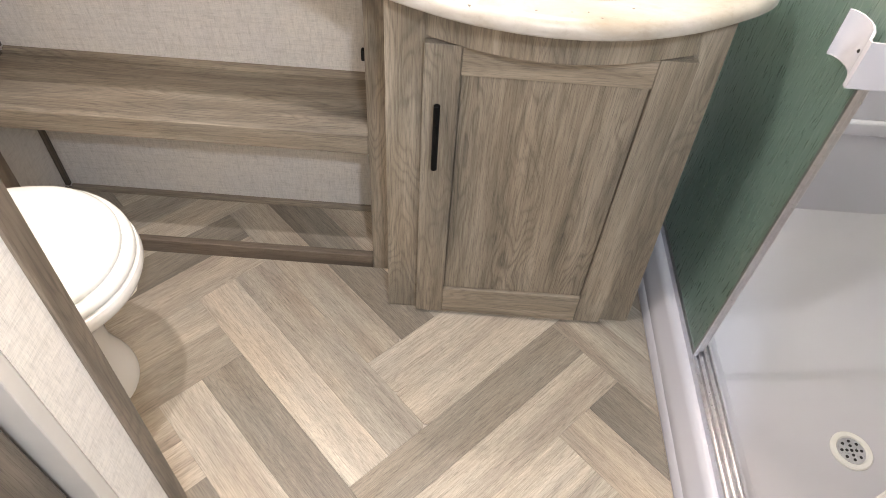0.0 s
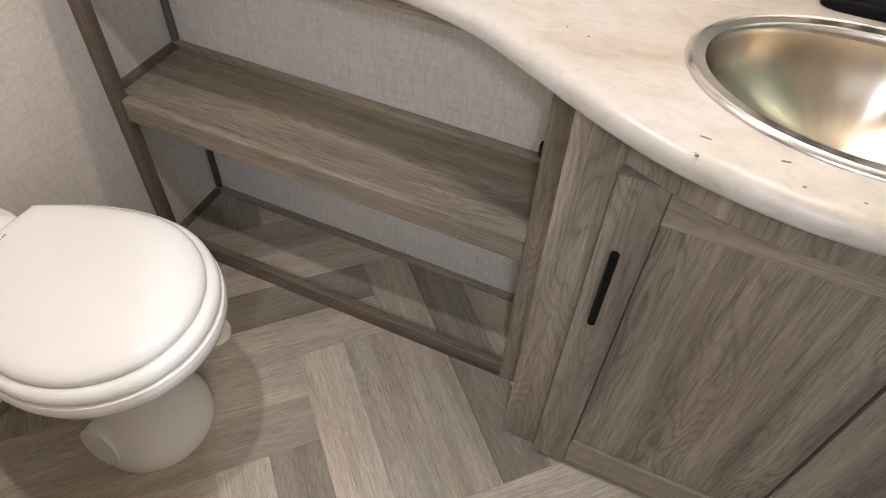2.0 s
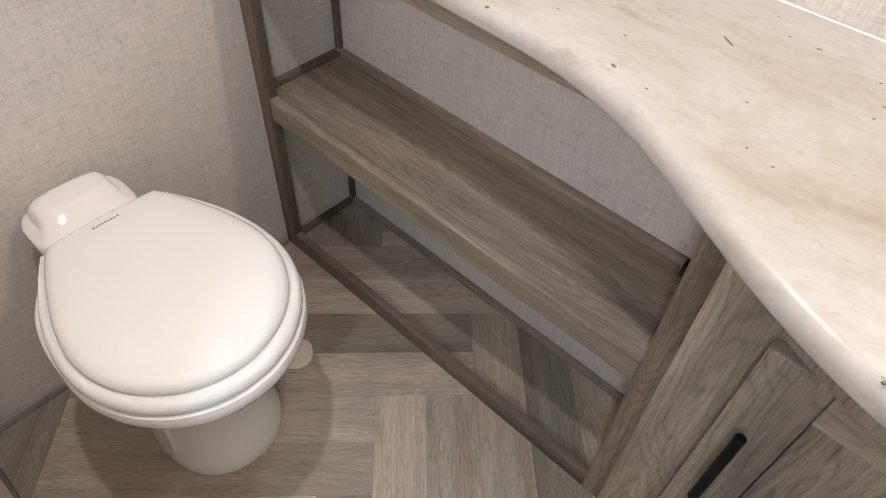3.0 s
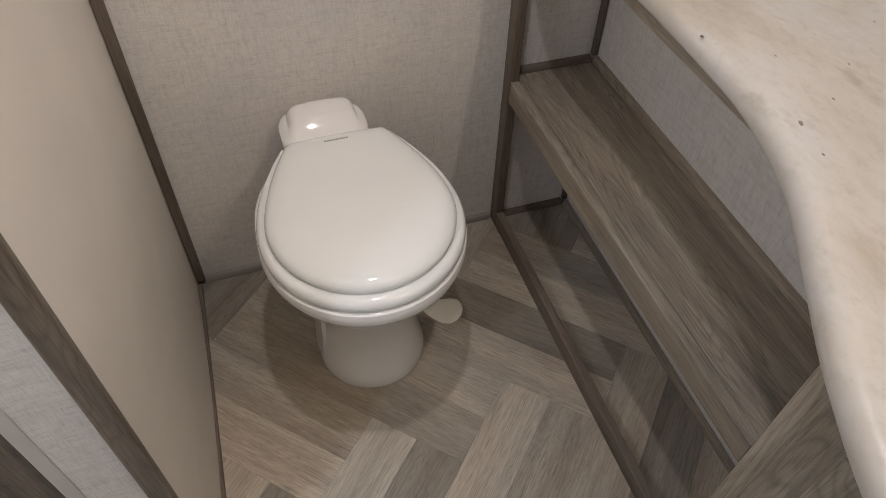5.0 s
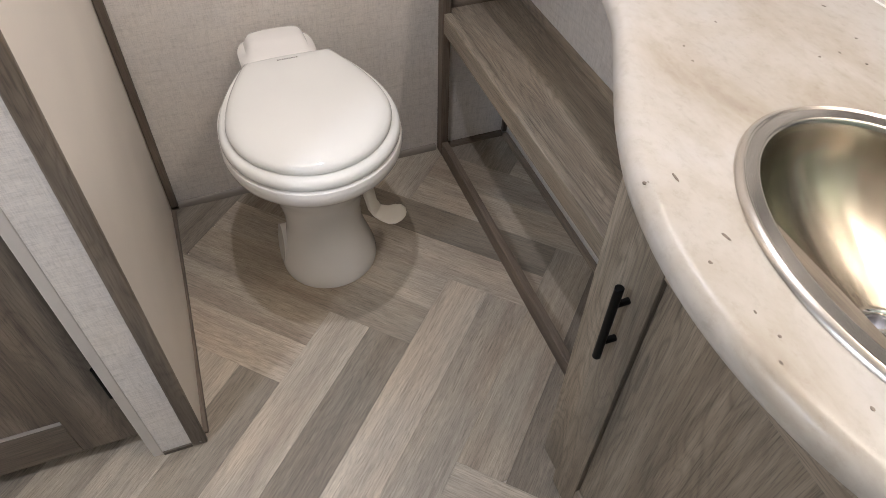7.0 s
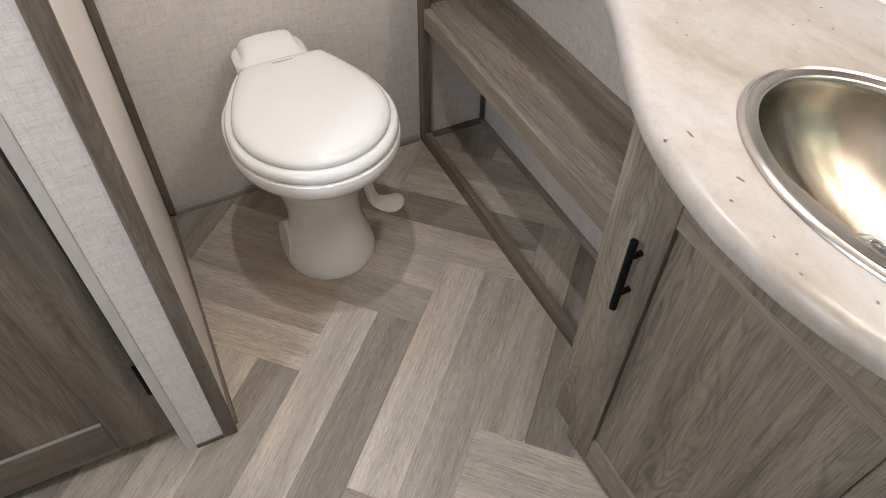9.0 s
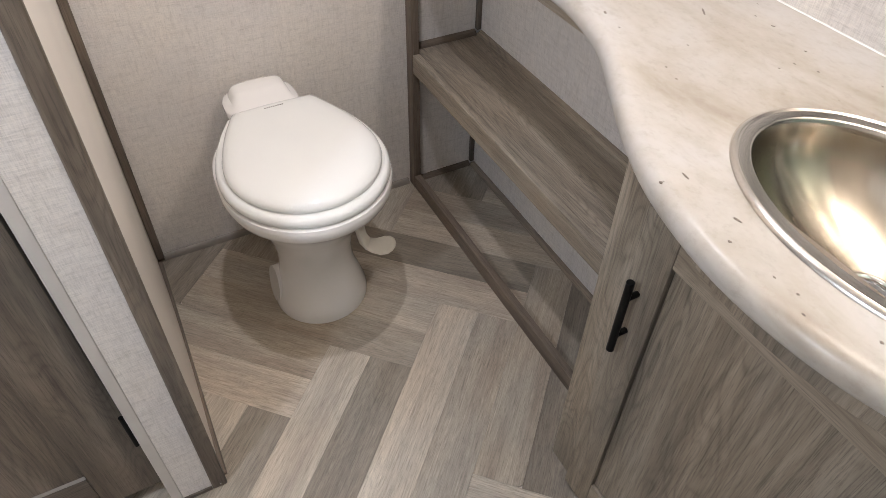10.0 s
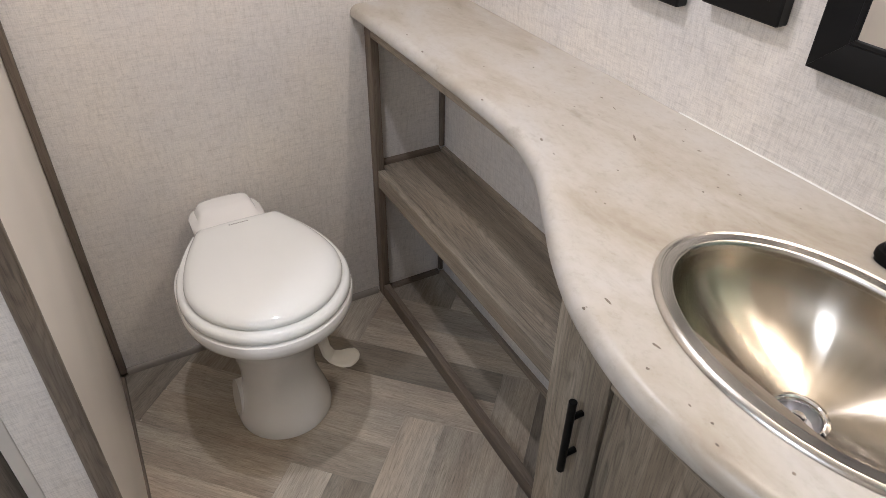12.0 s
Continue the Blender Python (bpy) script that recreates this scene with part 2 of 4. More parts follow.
def counter_material():
    """Bleached stone laminate: pale streaks along the top, scattered dark pits."""
    m = Mat("bleached_stone_laminate", 0.33, spec=0.45)
    flow = m.noise(m.coords((2.4, 5.0, 5.0), turn=(0, 0, radians(-14))), 1.5, 6, 0.6, 0.5)
    fine = m.noise(m.coords((12, 30, 30), turn=(0, 0, radians(-14))), 1.5, 6, 0.7, 0.3)
    col = m.ramp(flow, [(0.26, srgb(152, 141, 124)), (0.40, srgb(170, 162, 148)), (0.52, srgb(181, 176, 166)), (0.66, srgb(186, 183, 177)), (0.82, srgb(166, 158, 145))])
    col = m.mix(col, m.ramp(fine, [(0.32, (0.88, 0.86, 0.82)), (0.5, (1, 1, 1)), (0.7, (1.04, 1.04, 1.04))]), 0.6, "MULTIPLY")
    dapple = m.noise(m.coords((40, 60, 60), turn=(0, 0, radians(-30))), 1.6, 7, 0.72)
    col = m.mix(col, m.ramp(dapple, [(0.34, (0.78, 0.75, 0.70)), (0.46, (1, 1, 1)), (0.64, (1.07, 1.08, 1.09))]), 0.42, "MULTIPLY")
    smudge = m.noise(m.coords((7, 15, 15), turn=(0, 0, radians(-34))), 1.3, 5, 0.65)
    col = m.mix(col, m.ramp(smudge, [(0.27, (0.72, 0.69, 0.65)), (0.37, (1, 1, 1))]), 0.7, "MULTIPLY")
    vor = m.t.nodes.new("ShaderNodeTexVoronoi")
    vor.inputs["Scale"].default_value = 26
    m.link(m.coords((0.8, 1.5, 1.5), turn=(0, 0, radians(-30))), vor.inputs["Vector"])
    pits = m.ramp(vor.outputs["Distance"], [(0.03, grey(0.0)), (0.06, grey(1.0))])
    gate = m.ramp(m.noise(m.coords(), 11, 2), [(0.44, grey(1.0)), (0.50, grey(0.0))])
    mask = m.mix(pits, grey(1.0), gate, "ADD")
    col = m.mix(srgb(92, 80, 68), col, mask)
    m.colour(m.mix(col, grey(0.94), 1.0, "MULTIPLY"))
    m.rough(fine, 0.26, 0.42)
    return m.m


counter_mat = counter_material()


def glass_material():
    """Obscure shower glass with vertical rain ripples, tinted green."""
    m = Mat("green_rain_glass", 0.16)
    m.b.inputs["Base Color"].default_value = (0.50, 0.62, 0.56, 1)
    m.b.inputs["Transmission Weight"].default_value = 0.9
    m.b.inputs["IOR"].default_value = 1.45
    rain = m.noise(m.coords((240, 240, 26)), 1.0, 3, 0.6, 0.3)
    m.colour(m.ramp(rain, [(0.40, (0.40, 0.52, 0.455)), (0.56, (0.42, 0.54, 0.475)), (0.68, (0.62, 0.72, 0.66))]))
    m.bump(rain, 0.22, 0.002)
    m.rough(rain, 0.22, 0.36)
    return m.m


glass_mat = glass_material()
mirror_mat = Mat("mirror_silver", 0.01, 1.0)
mirror_mat.b.inputs["Base Color"].default_value = (0.9, 0.9, 0.9, 1)
mirror_mat = mirror_mat.m


def lamp_material(name, colour, strength):
    m = Mat(name, 0.4)
    m.b.inputs["Emission Color"].default_value = colour
    m.b.inputs["Emission Strength"].default_value = strength
    return m.m


diffuser_mat = lamp_material("lit_diffuser", (1.0, 0.88, 0.74, 1), 3.0)

# ---- mesh helpers ----


def smooth_by_angle(me, degrees=35):
    me.polygons.foreach_set("use_smooth", [True] * len(me.polygons))
    me.set_sharp_from_angle(angle=radians(degrees))


SQUARE = set()


def part(name, bm, material, parent=None, label="", smooth=True):
    """Links a bmesh as one mesh object under a thing or a part."""
    me = bpy.data.meshes.new(name)
    flat = id(bm) in SQUARE
    SQUARE.discard(id(bm))
    bmesh.ops.recalc_face_normals(bm, faces=bm.faces)
    bm.to_mesh(me)
    bm.free()
    me.materials.append(material)
    if smooth:
        smooth_by_angle(me, 12 if flat else 38)
    ob = new(name, me)
    if parent is not None:
        ob.parent = parent
        ob.matrix_parent_inverse = world_of(parent).inverted()
    if label:
        tagged(ob, label)
    return ob


def world_of(ob):
    m = ob.matrix_basis.copy()
    while ob.parent is not None:
        m = ob.parent.matrix_basis @ ob.matrix_parent_inverse @ m
        ob = ob.parent
    return m


def thing(name, place, label, category, group="", kind=""):
    ob = new(name)
    ob.location = place
    ob.empty_display_size = 0.05
    return tagged(ob, label, category, group, kind)


def leaned(bm, slope):
    """The partition stands a little out of plumb."""
    for v in bm.verts:
        v.co.y += slope * v.co.z
    return bm


def structure(name, bm, material, label, category):
    return tagged(part(name, bm, material), label, category, kind="structure")


def box(x0, x1, y0, y1, z0, z1, bevel=0.0, bm=None, segments=2):
    bm = bm or bmesh.new()
    SQUARE.add(id(bm))
    made = bmesh.ops.create_cube(bm, size=1.0)["verts"]
    for v in made:
        v.co = Vector(((x0 + x1) / 2 + v.co.x * (x1 - x0), (y0 + y1) / 2 + v.co.y * (y1 - y0), (z0 + z1) / 2 + v.co.z * (z1 - z0)))
    if bevel:
        edges = {e for v in made for e in v.link_edges}
        bmesh.ops.bevel(bm, geom=list(edges), offset=bevel, segments=segments, profile=0.5, affect="EDGES")
    return bm


def rings(loops, cap_low=True, cap_high=True, bm=None):
    """A skin over closed loops of equal length, from the first to the last."""
    bm = bm or bmesh.new()
    rows = [[bm.verts.new(p) for p in loop] for loop in loops]
    n = len(rows[0])
    for a, b in zip(rows, rows[1:]):
        for i in range(n):
            bm.faces.new((a[i], a[(i + 1) % n], b[(i + 1) % n], b[i]))
    if cap_low:
        bm.faces.new(rows[0][::-1])
    if cap_high:
        bm.faces.new(rows[-1])
    return bm


def oval(cx, cy, z, a, b, n=48):
    return [Vector((cx + a * math.cos(2 * math.pi * i / n), cy + b * math.sin(2 * math.pi * i / n), z)) for i in range(n)]


def turned(cx, cy, profile, n=32, bm=None, cap_low=True, cap_high=True):
    return rings([oval(cx, cy, z, r, r, n) for r, z in profile], cap_low, cap_high, bm)


def tube(a, b, radius, n=16, bm=None, cap=0.15):
    """A round bar from a to b with softened ends."""
    bm = bm or bmesh.new()
    a, b = Vector(a), Vector(b)
    along = (b - a).normalized()
    turn = along.to_track_quat("Z", "Y").to_matrix()
    length = (b - a).length
    soft = radius * cap
    loops = []
    for s, r in ((0, radius - soft), (soft, radius), (length - soft, radius), (length, radius - soft)):
        loops.append([a + turn @ Vector((r * math.cos(2 * math.pi * i / n), r * math.sin(2 * math.pi * i / n), s)) for i in range(n)])
    return rings(loops, bm=bm)


def rounded(cx, cy, z, a, b, power=4.0, n=48):
    loop = []
    for i in range(n):
        g = 2 * math.pi * i / n
        c, s = math.cos(g), math.sin(g)
        loop.append(Vector((cx + a * math.copysign(abs(c) ** (2 / power), c), cy + b * math.copysign(abs(s) ** (2 / power), s), z)))
    return loop


def prism(outline, z0, z1, bm=None):
    bm = bm or bmesh.new()
    return rings([[Vector((x, y, z0)) for x, y in outline], [Vector((x, y, z1)) for x, y in outline]], bm=bm)


def extruded(profile, axis, lo, hi, bm=None):
    """A moulding: a profile of pairs in the two other axes, drawn along an axis."""

    def place(p, s):
        return Vector((s, p[0], p[1])) if axis == 0 else Vector((p[0], s, p[1])) if axis == 1 else Vector((p[0], p[1], s))

    return rings([[place(p, lo) for p in profile], [place(p, hi) for p in profile]], bm=bm)


# ---- setting: floor, walls, ceiling ----
NORTH_Y, WEST_X, STUB_Y, STUB_X, CURB_X, SOUTH_Y, EAST_X = 0.035, 0.0, -0.985, 0.724, 1.645, -2.10, 2.42
T = 0.06

floor = structure("floor", box(-0.02, EAST_X + 0.02, SOUTH_Y - 0.02, NORTH_Y + 0.02, -0.06, -0.004), sheet_mat, "vinyl floor with a herringbone of grey-brown oak planks", "floor")
structure("wall_west", box(-T, 0, STUB_Y - 0.005, NORTH_Y + T, 0, CEILING_Z), linen_mat, "pale grey linen-print wall behind the toilet", "wall")
structure("wall_north", box(0, EAST_X + T, NORTH_Y, NORTH_Y + T, 0, CEILING_Z), linen_mat, "pale grey linen-print wall behind the counter", "wall")
structure("wall_east", box(EAST_X, EAST_X + T, SOUTH_Y, NORTH_Y, 0, CEILING_Z), linen_mat, "plain linen-print outer wall", "wall")
structure("wall_south", box(-T, EAST_X + T, SOUTH_Y - T, SOUTH_Y, 0, CEILING_Z), linen_mat, "plain linen-print end wall", "wall")
structure("ceiling", box(-T, EAST_X + T, SOUTH_Y - T, NORTH_Y + T, CEILING_Z, CEILING_Z + 0.05), ceiling_mat, "plain white vinyl ceiling", "ceiling")


def side_wall():
    """The partition beside the toilet: a thin panel, slightly bowed, that ends in a post."""
    bm = bmesh.new()
    n = 16
    top = CEILING_Z
    rows = []
    for z in (0.0, top):
        front = [(0.0 + STUB_X * i / n, STUB_Y + 0.006 * math.sin(math.pi * i / n)) for i in range(n + 1)]
        rows.append([Vector((x, y, z)) for x, y in front + [(STUB_X, STUB_Y - 0.05), (0.0, STUB_Y - 0.05)]])
    return rings(rows, bm=bm)


structure("wall_side_partition", leaned(side_wall(), 0.018), side_panel_mat, "cream smooth partition panel beside the toilet", "wall")
stub_end = structure("wall_partition_end", leaned(box(STUB_X + 0.0005, STUB_X + 0.0035, -1.0658, -0.992, 0, CEILING_Z), 0.010), linen_mat, "linen-print end face of the partition", "wall")
structure("wall_partition_core", leaned(box(STUB_X - 0.06, STUB_X - 0.0005, -1.0656, STUB_Y - 0.010, 0, CEILING_Z), 0.010), jamb_mat, "core of the partition end", "wall")
structure("wall_door_side", box(STUB_X - 0.10, STUB_X - 0.03, SOUTH_Y, -1.76, 0, CEILING_Z), linen_mat, "linen-print wall past the wooden door", "wall")
structure("wall_over_door", box(STUB_X - 0.10, STUB_X - 0.03, -1.76, -1.09, 1.92, CEILING_Z), linen_mat, "linen-print wall over the wooden door", "wall")
structure("wall_closet_back", box(0.0, STUB_X - 0.10, SOUTH_Y, SOUTH_Y + 0.02, 0, CEILING_Z), linen_mat, "plain wall closing the space behind the door", "wall")
structure("door_jamb", leaned(box(STUB_X - 0.075, STUB_X + 0.004, -1.086, -1.0662, 0, CEILING_Z, 0.002), 0.010), jamb_mat, "greige vinyl door jamb strip", "trim")

# corner trims and baseboards
structure("trim_partition_corner", leaned(box(STUB_X - 0.004, STUB_X + 0.008, -1.008, STUB_Y + 0.007, 0, CEILING_Z, 0.003), 0.019), door_z, "dark weathered-oak corner trim on the partition end", "trim")
structure("trim_corner", leaned(box(0.0005, 0.017, STUB_Y + 0.001, STUB_Y + 0.021, 0.012, CEILING_Z, 0.004), 0.018), trim_z, "dark oak corner trim behind the toilet", "trim")
structure("baseboard_west", extruded([(0.0005, 0.0), (0.011, 0.0), (0.010, 0.010), (0.005, 0.017), (0.0005, 0.019)], 1, STUB_Y + 0.021, -0.213), base_mat, "thin grey base trim along the wall", "baseboard")
structure("baseboard_partition_end", box(STUB_X + 0.0036, STUB_X + 0.007, -1.065, -1.0085, 0, 0.012, 0.001), trim_y, "thin dark base trim", "baseboard")
structure("baseboard_partition", extruded([(STUB_Y + 0.0005, 0.0), (STUB_Y + 0.012, 0.0), (STUB_Y + 0.0105, 0.006), (STUB_Y + 0.0005, 0.009)], 0, 0.018, STUB_X - 0.014), trim_x, "thin dark base trim along the partition", "baseboard")

nail = tagged(part("trim_nail", tube((STUB_X + 0.0075, -0.990, 0.014), (STUB_X + 0.0095, -0.990, 0.014), 0.0022, 10), chrome), "small bright nail head in the corner trim", "nail")

# ---- shelf unit under the counter ----
COUNTER_Z, COUNTER_T = 0.900, 0.031
UNDER = COUNTER_Z - COUNTER_T
SHELF_Y = -0.207
shelf_unit = thing("open_shelf_unit", (0.47, -0.1, 0), "weathered grey-brown oak open shelf unit below the counter", "shelf")
# left post and bottom rail are toned darker than the rest of the unit
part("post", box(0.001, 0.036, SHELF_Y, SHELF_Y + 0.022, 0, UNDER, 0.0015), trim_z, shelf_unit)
part("post", box(0.925, 0.976, SHELF_Y, SHELF_Y + 0.022, 0, UNDER, 0.0015), oak_z, shelf_unit)
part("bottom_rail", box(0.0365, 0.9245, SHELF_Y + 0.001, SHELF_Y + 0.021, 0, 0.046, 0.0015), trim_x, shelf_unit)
part("top_rail", box(0.0365, 0.9245, SHELF_Y + 0.001, SHELF_Y + 0.021, UNDER - 0.042, UNDER, 0.0015), shelf_x, shelf_unit)
part("shelf_board", box(0.001, 0.969, SHELF_Y + 0.024, 0.0165, 0.437, 0.455, 0.001), shelf_x, shelf_unit)
part("shelf_edge", box(0.0365, 0.9245, SHELF_Y + 0.002, SHELF_Y + 0.0235, 0.402, 0.456, 0.002), shelf_x, shelf_unit)
part("back_panel", box(0.0005, 0.9765, 0.017, NORTH_Y - 0.0005, 0, UNDER), linen_mat, shelf_unit, "linen-print back panel")
quarter = [(0, 0), (0.014, 0), (0.0125, 0.006), (0.008, 0.0115), (0, 0.014)]


def quarter_round(name, axis, lo, hi, corner, flip, material):
    prof = [(corner[0] + flip * p, corner[1] + q) for p, q in quarter]
    return part(name, extruded(prof, axis, lo, hi), material, shelf_unit)


quarter_round("shelf_back_trim", 0, 0.016, 0.968, (0.0165, 0.4555), -1, shelf_x)
quarter_round("floor_back_trim", 0, 0.016, 0.968, (0.0165, 0.0), -1, shelf_x)
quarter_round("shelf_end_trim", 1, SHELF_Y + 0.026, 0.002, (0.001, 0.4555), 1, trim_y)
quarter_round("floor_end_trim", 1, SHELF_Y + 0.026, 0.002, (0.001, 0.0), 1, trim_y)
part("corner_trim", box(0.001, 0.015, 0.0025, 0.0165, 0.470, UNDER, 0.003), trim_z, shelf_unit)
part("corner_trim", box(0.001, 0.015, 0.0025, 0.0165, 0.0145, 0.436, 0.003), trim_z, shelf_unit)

catch = thing("door_catch", (0.92, -0.178, 0.634), "small black catch screwed to the shelf post", "catch")
part("catch_body", box(0.9145, 0.9245, -0.186, -0.172, 0.634, 0.658, 0.002), black_plastic, catch)

# ---- vanity cabinet ----
VX0, VX1, VY = 0.977, 1.598, -0.324
vanity = thing("vanity_cabinet", ((VX0 + VX1) / 2, -0.15, 0), "weathered grey-brown oak vanity cabinet with one shaker door", "cabinet")
part("side_panel", box(VX0, VX0 + 0.016, VY + 0.019, NORTH_Y - 0.001, 0, UNDER), oak_z, vanity)


def scribed(bm):
    """The shower end of the cabinet tapers upwards by some three centimetres."""
    for v in bm.verts:
        if v.co.x > VX1 - 0.03:
            v.co.x += 0.002 - 0.039 * v.co.z
    return bm


part("side_panel", scribed(box(VX1 - 0.016, VX1, VY + 0.019, NORTH_Y - 0.001, 0, UNDER)), oak_z, vanity)
part("stile", box(VX0 + 0.002, 1.062, VY, VY + 0.018, 0, UNDER, 0.0015), oak_z, vanity)
part("stile", scribed(box(1.513, VX1, VY, VY + 0.018, 0, UNDER, 0.0015)), oak_z, vanity)
part("rail", box(1.0625, 1.5125, VY + 0.001, VY + 0.018, UNDER - 0.09, UNDER), oak_x, vanity)
part("bottom_rail", box(1.0625, 1.5125, VY + 0.004, VY + 0.018, 0.0, 0.03), oak_x, vanity)

door = part("cabinet_door", box(1.112, 1.460, VY - 0.006, VY - 0.001, 0.100, 0.730), shelf_z, vanity)
part("door_panel", box(1.1182, 1.4538, VY - 0.0115, VY - 0.0062, 0.1082, 0.7218, 0.001), panel_z, door)
DY0, DY1 = VY - 0.0185, VY - 0.0005
part("door_stile", box(1.050, 1.116, DY0, DY1, 0.012, 0.784, 0.0015), oak_z, door)
part("door_stile", box(1.456, 1.522, DY0, DY1, 0.012, 0.784, 0.0015), oak_z, door)
part("door_rail", box(1.1165, 1.4555, DY0 + 0.0004, DY1, 0.724, 0.784, 0.0015), oak_x, door)
part("door_rail", box(1.1165, 1.4555, DY0 + 0.0004, DY1, 0.012, 0.106, 0.0015), oak_x, door)
pull = tube((1.078, DY0 - 0.0215, 0.517), (1.078, DY0 - 0.0215, 0.672), 0.0062, 20)
pull = tube((1.078, DY0 - 0.0250, 0.553), (1.078, DY0 + 0.001, 0.553), 0.005, 14, pull)
pull = tube((1.078, DY0 - 0.0250, 0.636), (1.078, DY0 + 0.001, 0.636), 0.005, 14, pull)
part("bar_handle", pull, black_metal, door, "matt black bar handle")


def bowed_apron():
    """The valance under the bowl: it bows forward of the face frame."""
    x0, x1, bow, n = 1.052, 1.516, 0.060, 32
    outer = [(x0 + (x1 - x0) * (i / n) ** 1.06, VY - 0.003 - bow * math.sin(math.pi * i / n) ** 0.95) for i in range(n + 1)]
    inner = [(x, min(y + 0.006, VY - 0.0005)) for x, y in reversed(outer)]
    return prism(outer + inner, 0.791, UNDER)


part("bowed_apron", bowed_apron(), oak_z, vanity, "curved oak-print apron below the counter")

# ---- countertop with its S-shaped front ----


def counter_front():
    """Front edge, from the west wall to the shower: straight, then bulging round the bowl."""
    keys = [(0.001, -0.240), (0.20, -0.238), (0.42, -0.238), (0.60, -0.242), (0.72, -0.252), (0.83, -0.283), (0.93, -0.336), (1.02, -0.385), (1.12, -0.425), (1.24, -0.447), (1.36, -0.440), (1.47, -0.405), (1.56, -0.355), (1.61, -0.318), (1.634, -0.285), (1.640, -0.24)]
    pts = []
    for i in range(len(keys) - 1):
        p0, p1, p2, p3 = (Vector(keys[max(0, min(len(keys) - 1, i + k))]) for k in (-1, 0, 1, 2))
        for s in range(6):
            t = s / 6
            pts.append(0.5 * (2 * p1 + (p2 - p0) * t + (2 * p0 - 5 * p1 + 4 * p2 - p3) * t * t + (3 * p1 - p0 - 3 * p2 + p3) * t**3))
    pts.append(Vector(keys[-1]))
    return pts


SINK_C, SINK_A, SINK_B = (1.287, -0.226), 0.215, 0.150


def countertop():
    front = counter_front()
    bm = bmesh.new()
    normals = []
    for i, p in enumerate(front):
        a, b = front[max(0, i - 1)], front[min(len(front) - 1, i + 1)]
        d = (b - a).normalized()
        normals.append(Vector((-d.y, d.x)))
    # the rounded nose: inset from the outline and height
    r = 0.013
    nose = [(0.020, UNDER)]
    for k in range(7):
        g = math.pi / 2 * k / 6
        nose.append((r * (1 - math.sin(g)), UNDER + r * 0.5 * (1 - math.cos(g))))
    for k in range(9):
        g = math.pi / 2 * k / 8
        nose.append(((r + 0.007) * (1 - math.cos(g)), COUNTER_Z - (r + 0.007) * (1 - math.sin(g))))
    nose.append((0.032, COUNTER_Z))
    rows = []
    for inset, z in nose:
        rows.append([bm.verts.new((p.x + n.x * inset, p.y + n.y * inset, z)) for p, n in zip(front, normals)])
    for a, b in zip(rows, rows[1:]):
        for i in range(len(front) - 1):
            bm.faces.new((a[i], a[i + 1], b[i + 1], b[i]))
    back = NORTH_Y - 0.001
    # top, with an oval hole for the bowl
    hole = [bm.verts.new((SINK_C[0] + (SINK_A - 0.012) * math.cos(2 * math.pi * i / 64), SINK_C[1] + (SINK_B - 0.012) * math.sin(2 * math.pi * i / 64), COUNTER_Z)) for i in range(64)]
    tl, tr = bm.verts.new((0.001, back, COUNTER_Z)), bm.verts.new((1.640, back, COUNTER_Z))
    outline = rows[-1] + [tr, tl]
    edges = [bm.edges.get((a, b)) or bm.edges.new((a, b)) for a, b in zip(outline, outline[1:] + outline[:1])]
    edges += [bm.edges.new((a, b)) for a, b in zip(hole, hole[1:] + hole[:1])]
    bmesh.ops.triangle_fill(bm, edges=edges, use_beauty=True, use_dissolve=False)
    low = [bm.verts.new((v.co.x, v.co.y, UNDER)) for v in hole]
    for i in range(64):
        bm.faces.new((hole[i], hole[(i + 1) % 64], low[(i + 1) % 64], low[i]))
    bl, br = bm.verts.new((0.001, back, UNDER)), bm.verts.new((1.640, back, UNDER))
    bm.faces.new((tl, tr, br, bl))
    edges = [bm.edges.get((a, b)) or bm.edges.new((a, b)) for a, b in zip(rows[0] + [br, bl], (rows[0] + [br, bl])[1:] + rows[0][:1])]
    edges += [bm.edges.get((a, b)) for a, b in zip(low, low[1:] + low[:1])]
    bmesh.ops.triangle_fill(bm, edges=edges, use_beauty=True, use_dissolve=False)
    return bm


counter = tagged(part("countertop", countertop(), counter_mat), "pale bleached-stone laminate countertop with a wavy rounded front", "countertop")
part("caulk_line", extruded([(NORTH_Y - 0.0005, 0.9003), (NORTH_Y - 0.002, 0.9003), (NORTH_Y - 0.0005, 0.9022)], 0, 0.80, 1.639), caulk, counter, "thin white caulk line")

# dark pits and dashes in the laminate: place, length, width, turn
FLECKS = [(1.123, -0.387, 0.017, 0.0042, -5), (1.201, -0.388, 0.014, 0.0040, 12), (0.835, -0.095, 0.034, 0.0042, -32), (0.773, -0.230, 0.012, 0.006, -20), (0.692, -0.044, 0.009, 0.004, 10), (0.523, -0.072, 0.007, 0.004, 0), (0.915, -0.036, 0.009, 0.003, 20), (0.936, -0.253, 0.005, 0.003, 0), (0.965, -0.261, 0.005, 0.003, 0), (0.603, -0.236, 0.006, 0.005, 30), (0.249, -0.209, 0.008, 0.005, 0), (0.351, -0.224, 0.008, 0.005, 10), (1.005, -0.120, 0.005, 0.004, 0), (1.034, -0.080, 0.006, 0.004, 0), (0.988, -0.052, 0.006, 0.003, 40), (1.221, -0.418, 0.006, 0.005, 30), (1.300, -0.412, 0.005, 0.004, 0), (1.275, -0.415, 0.005, 0.003, 0), (1.371, -0.391, 0.006, 0.005, 0), (1.120, -0.418, 0.006, 0.005, 0), (0.737, -0.053, 0.014, 0.003, -15), (0.700, -0.110, 0.005, 0.003, 0)]
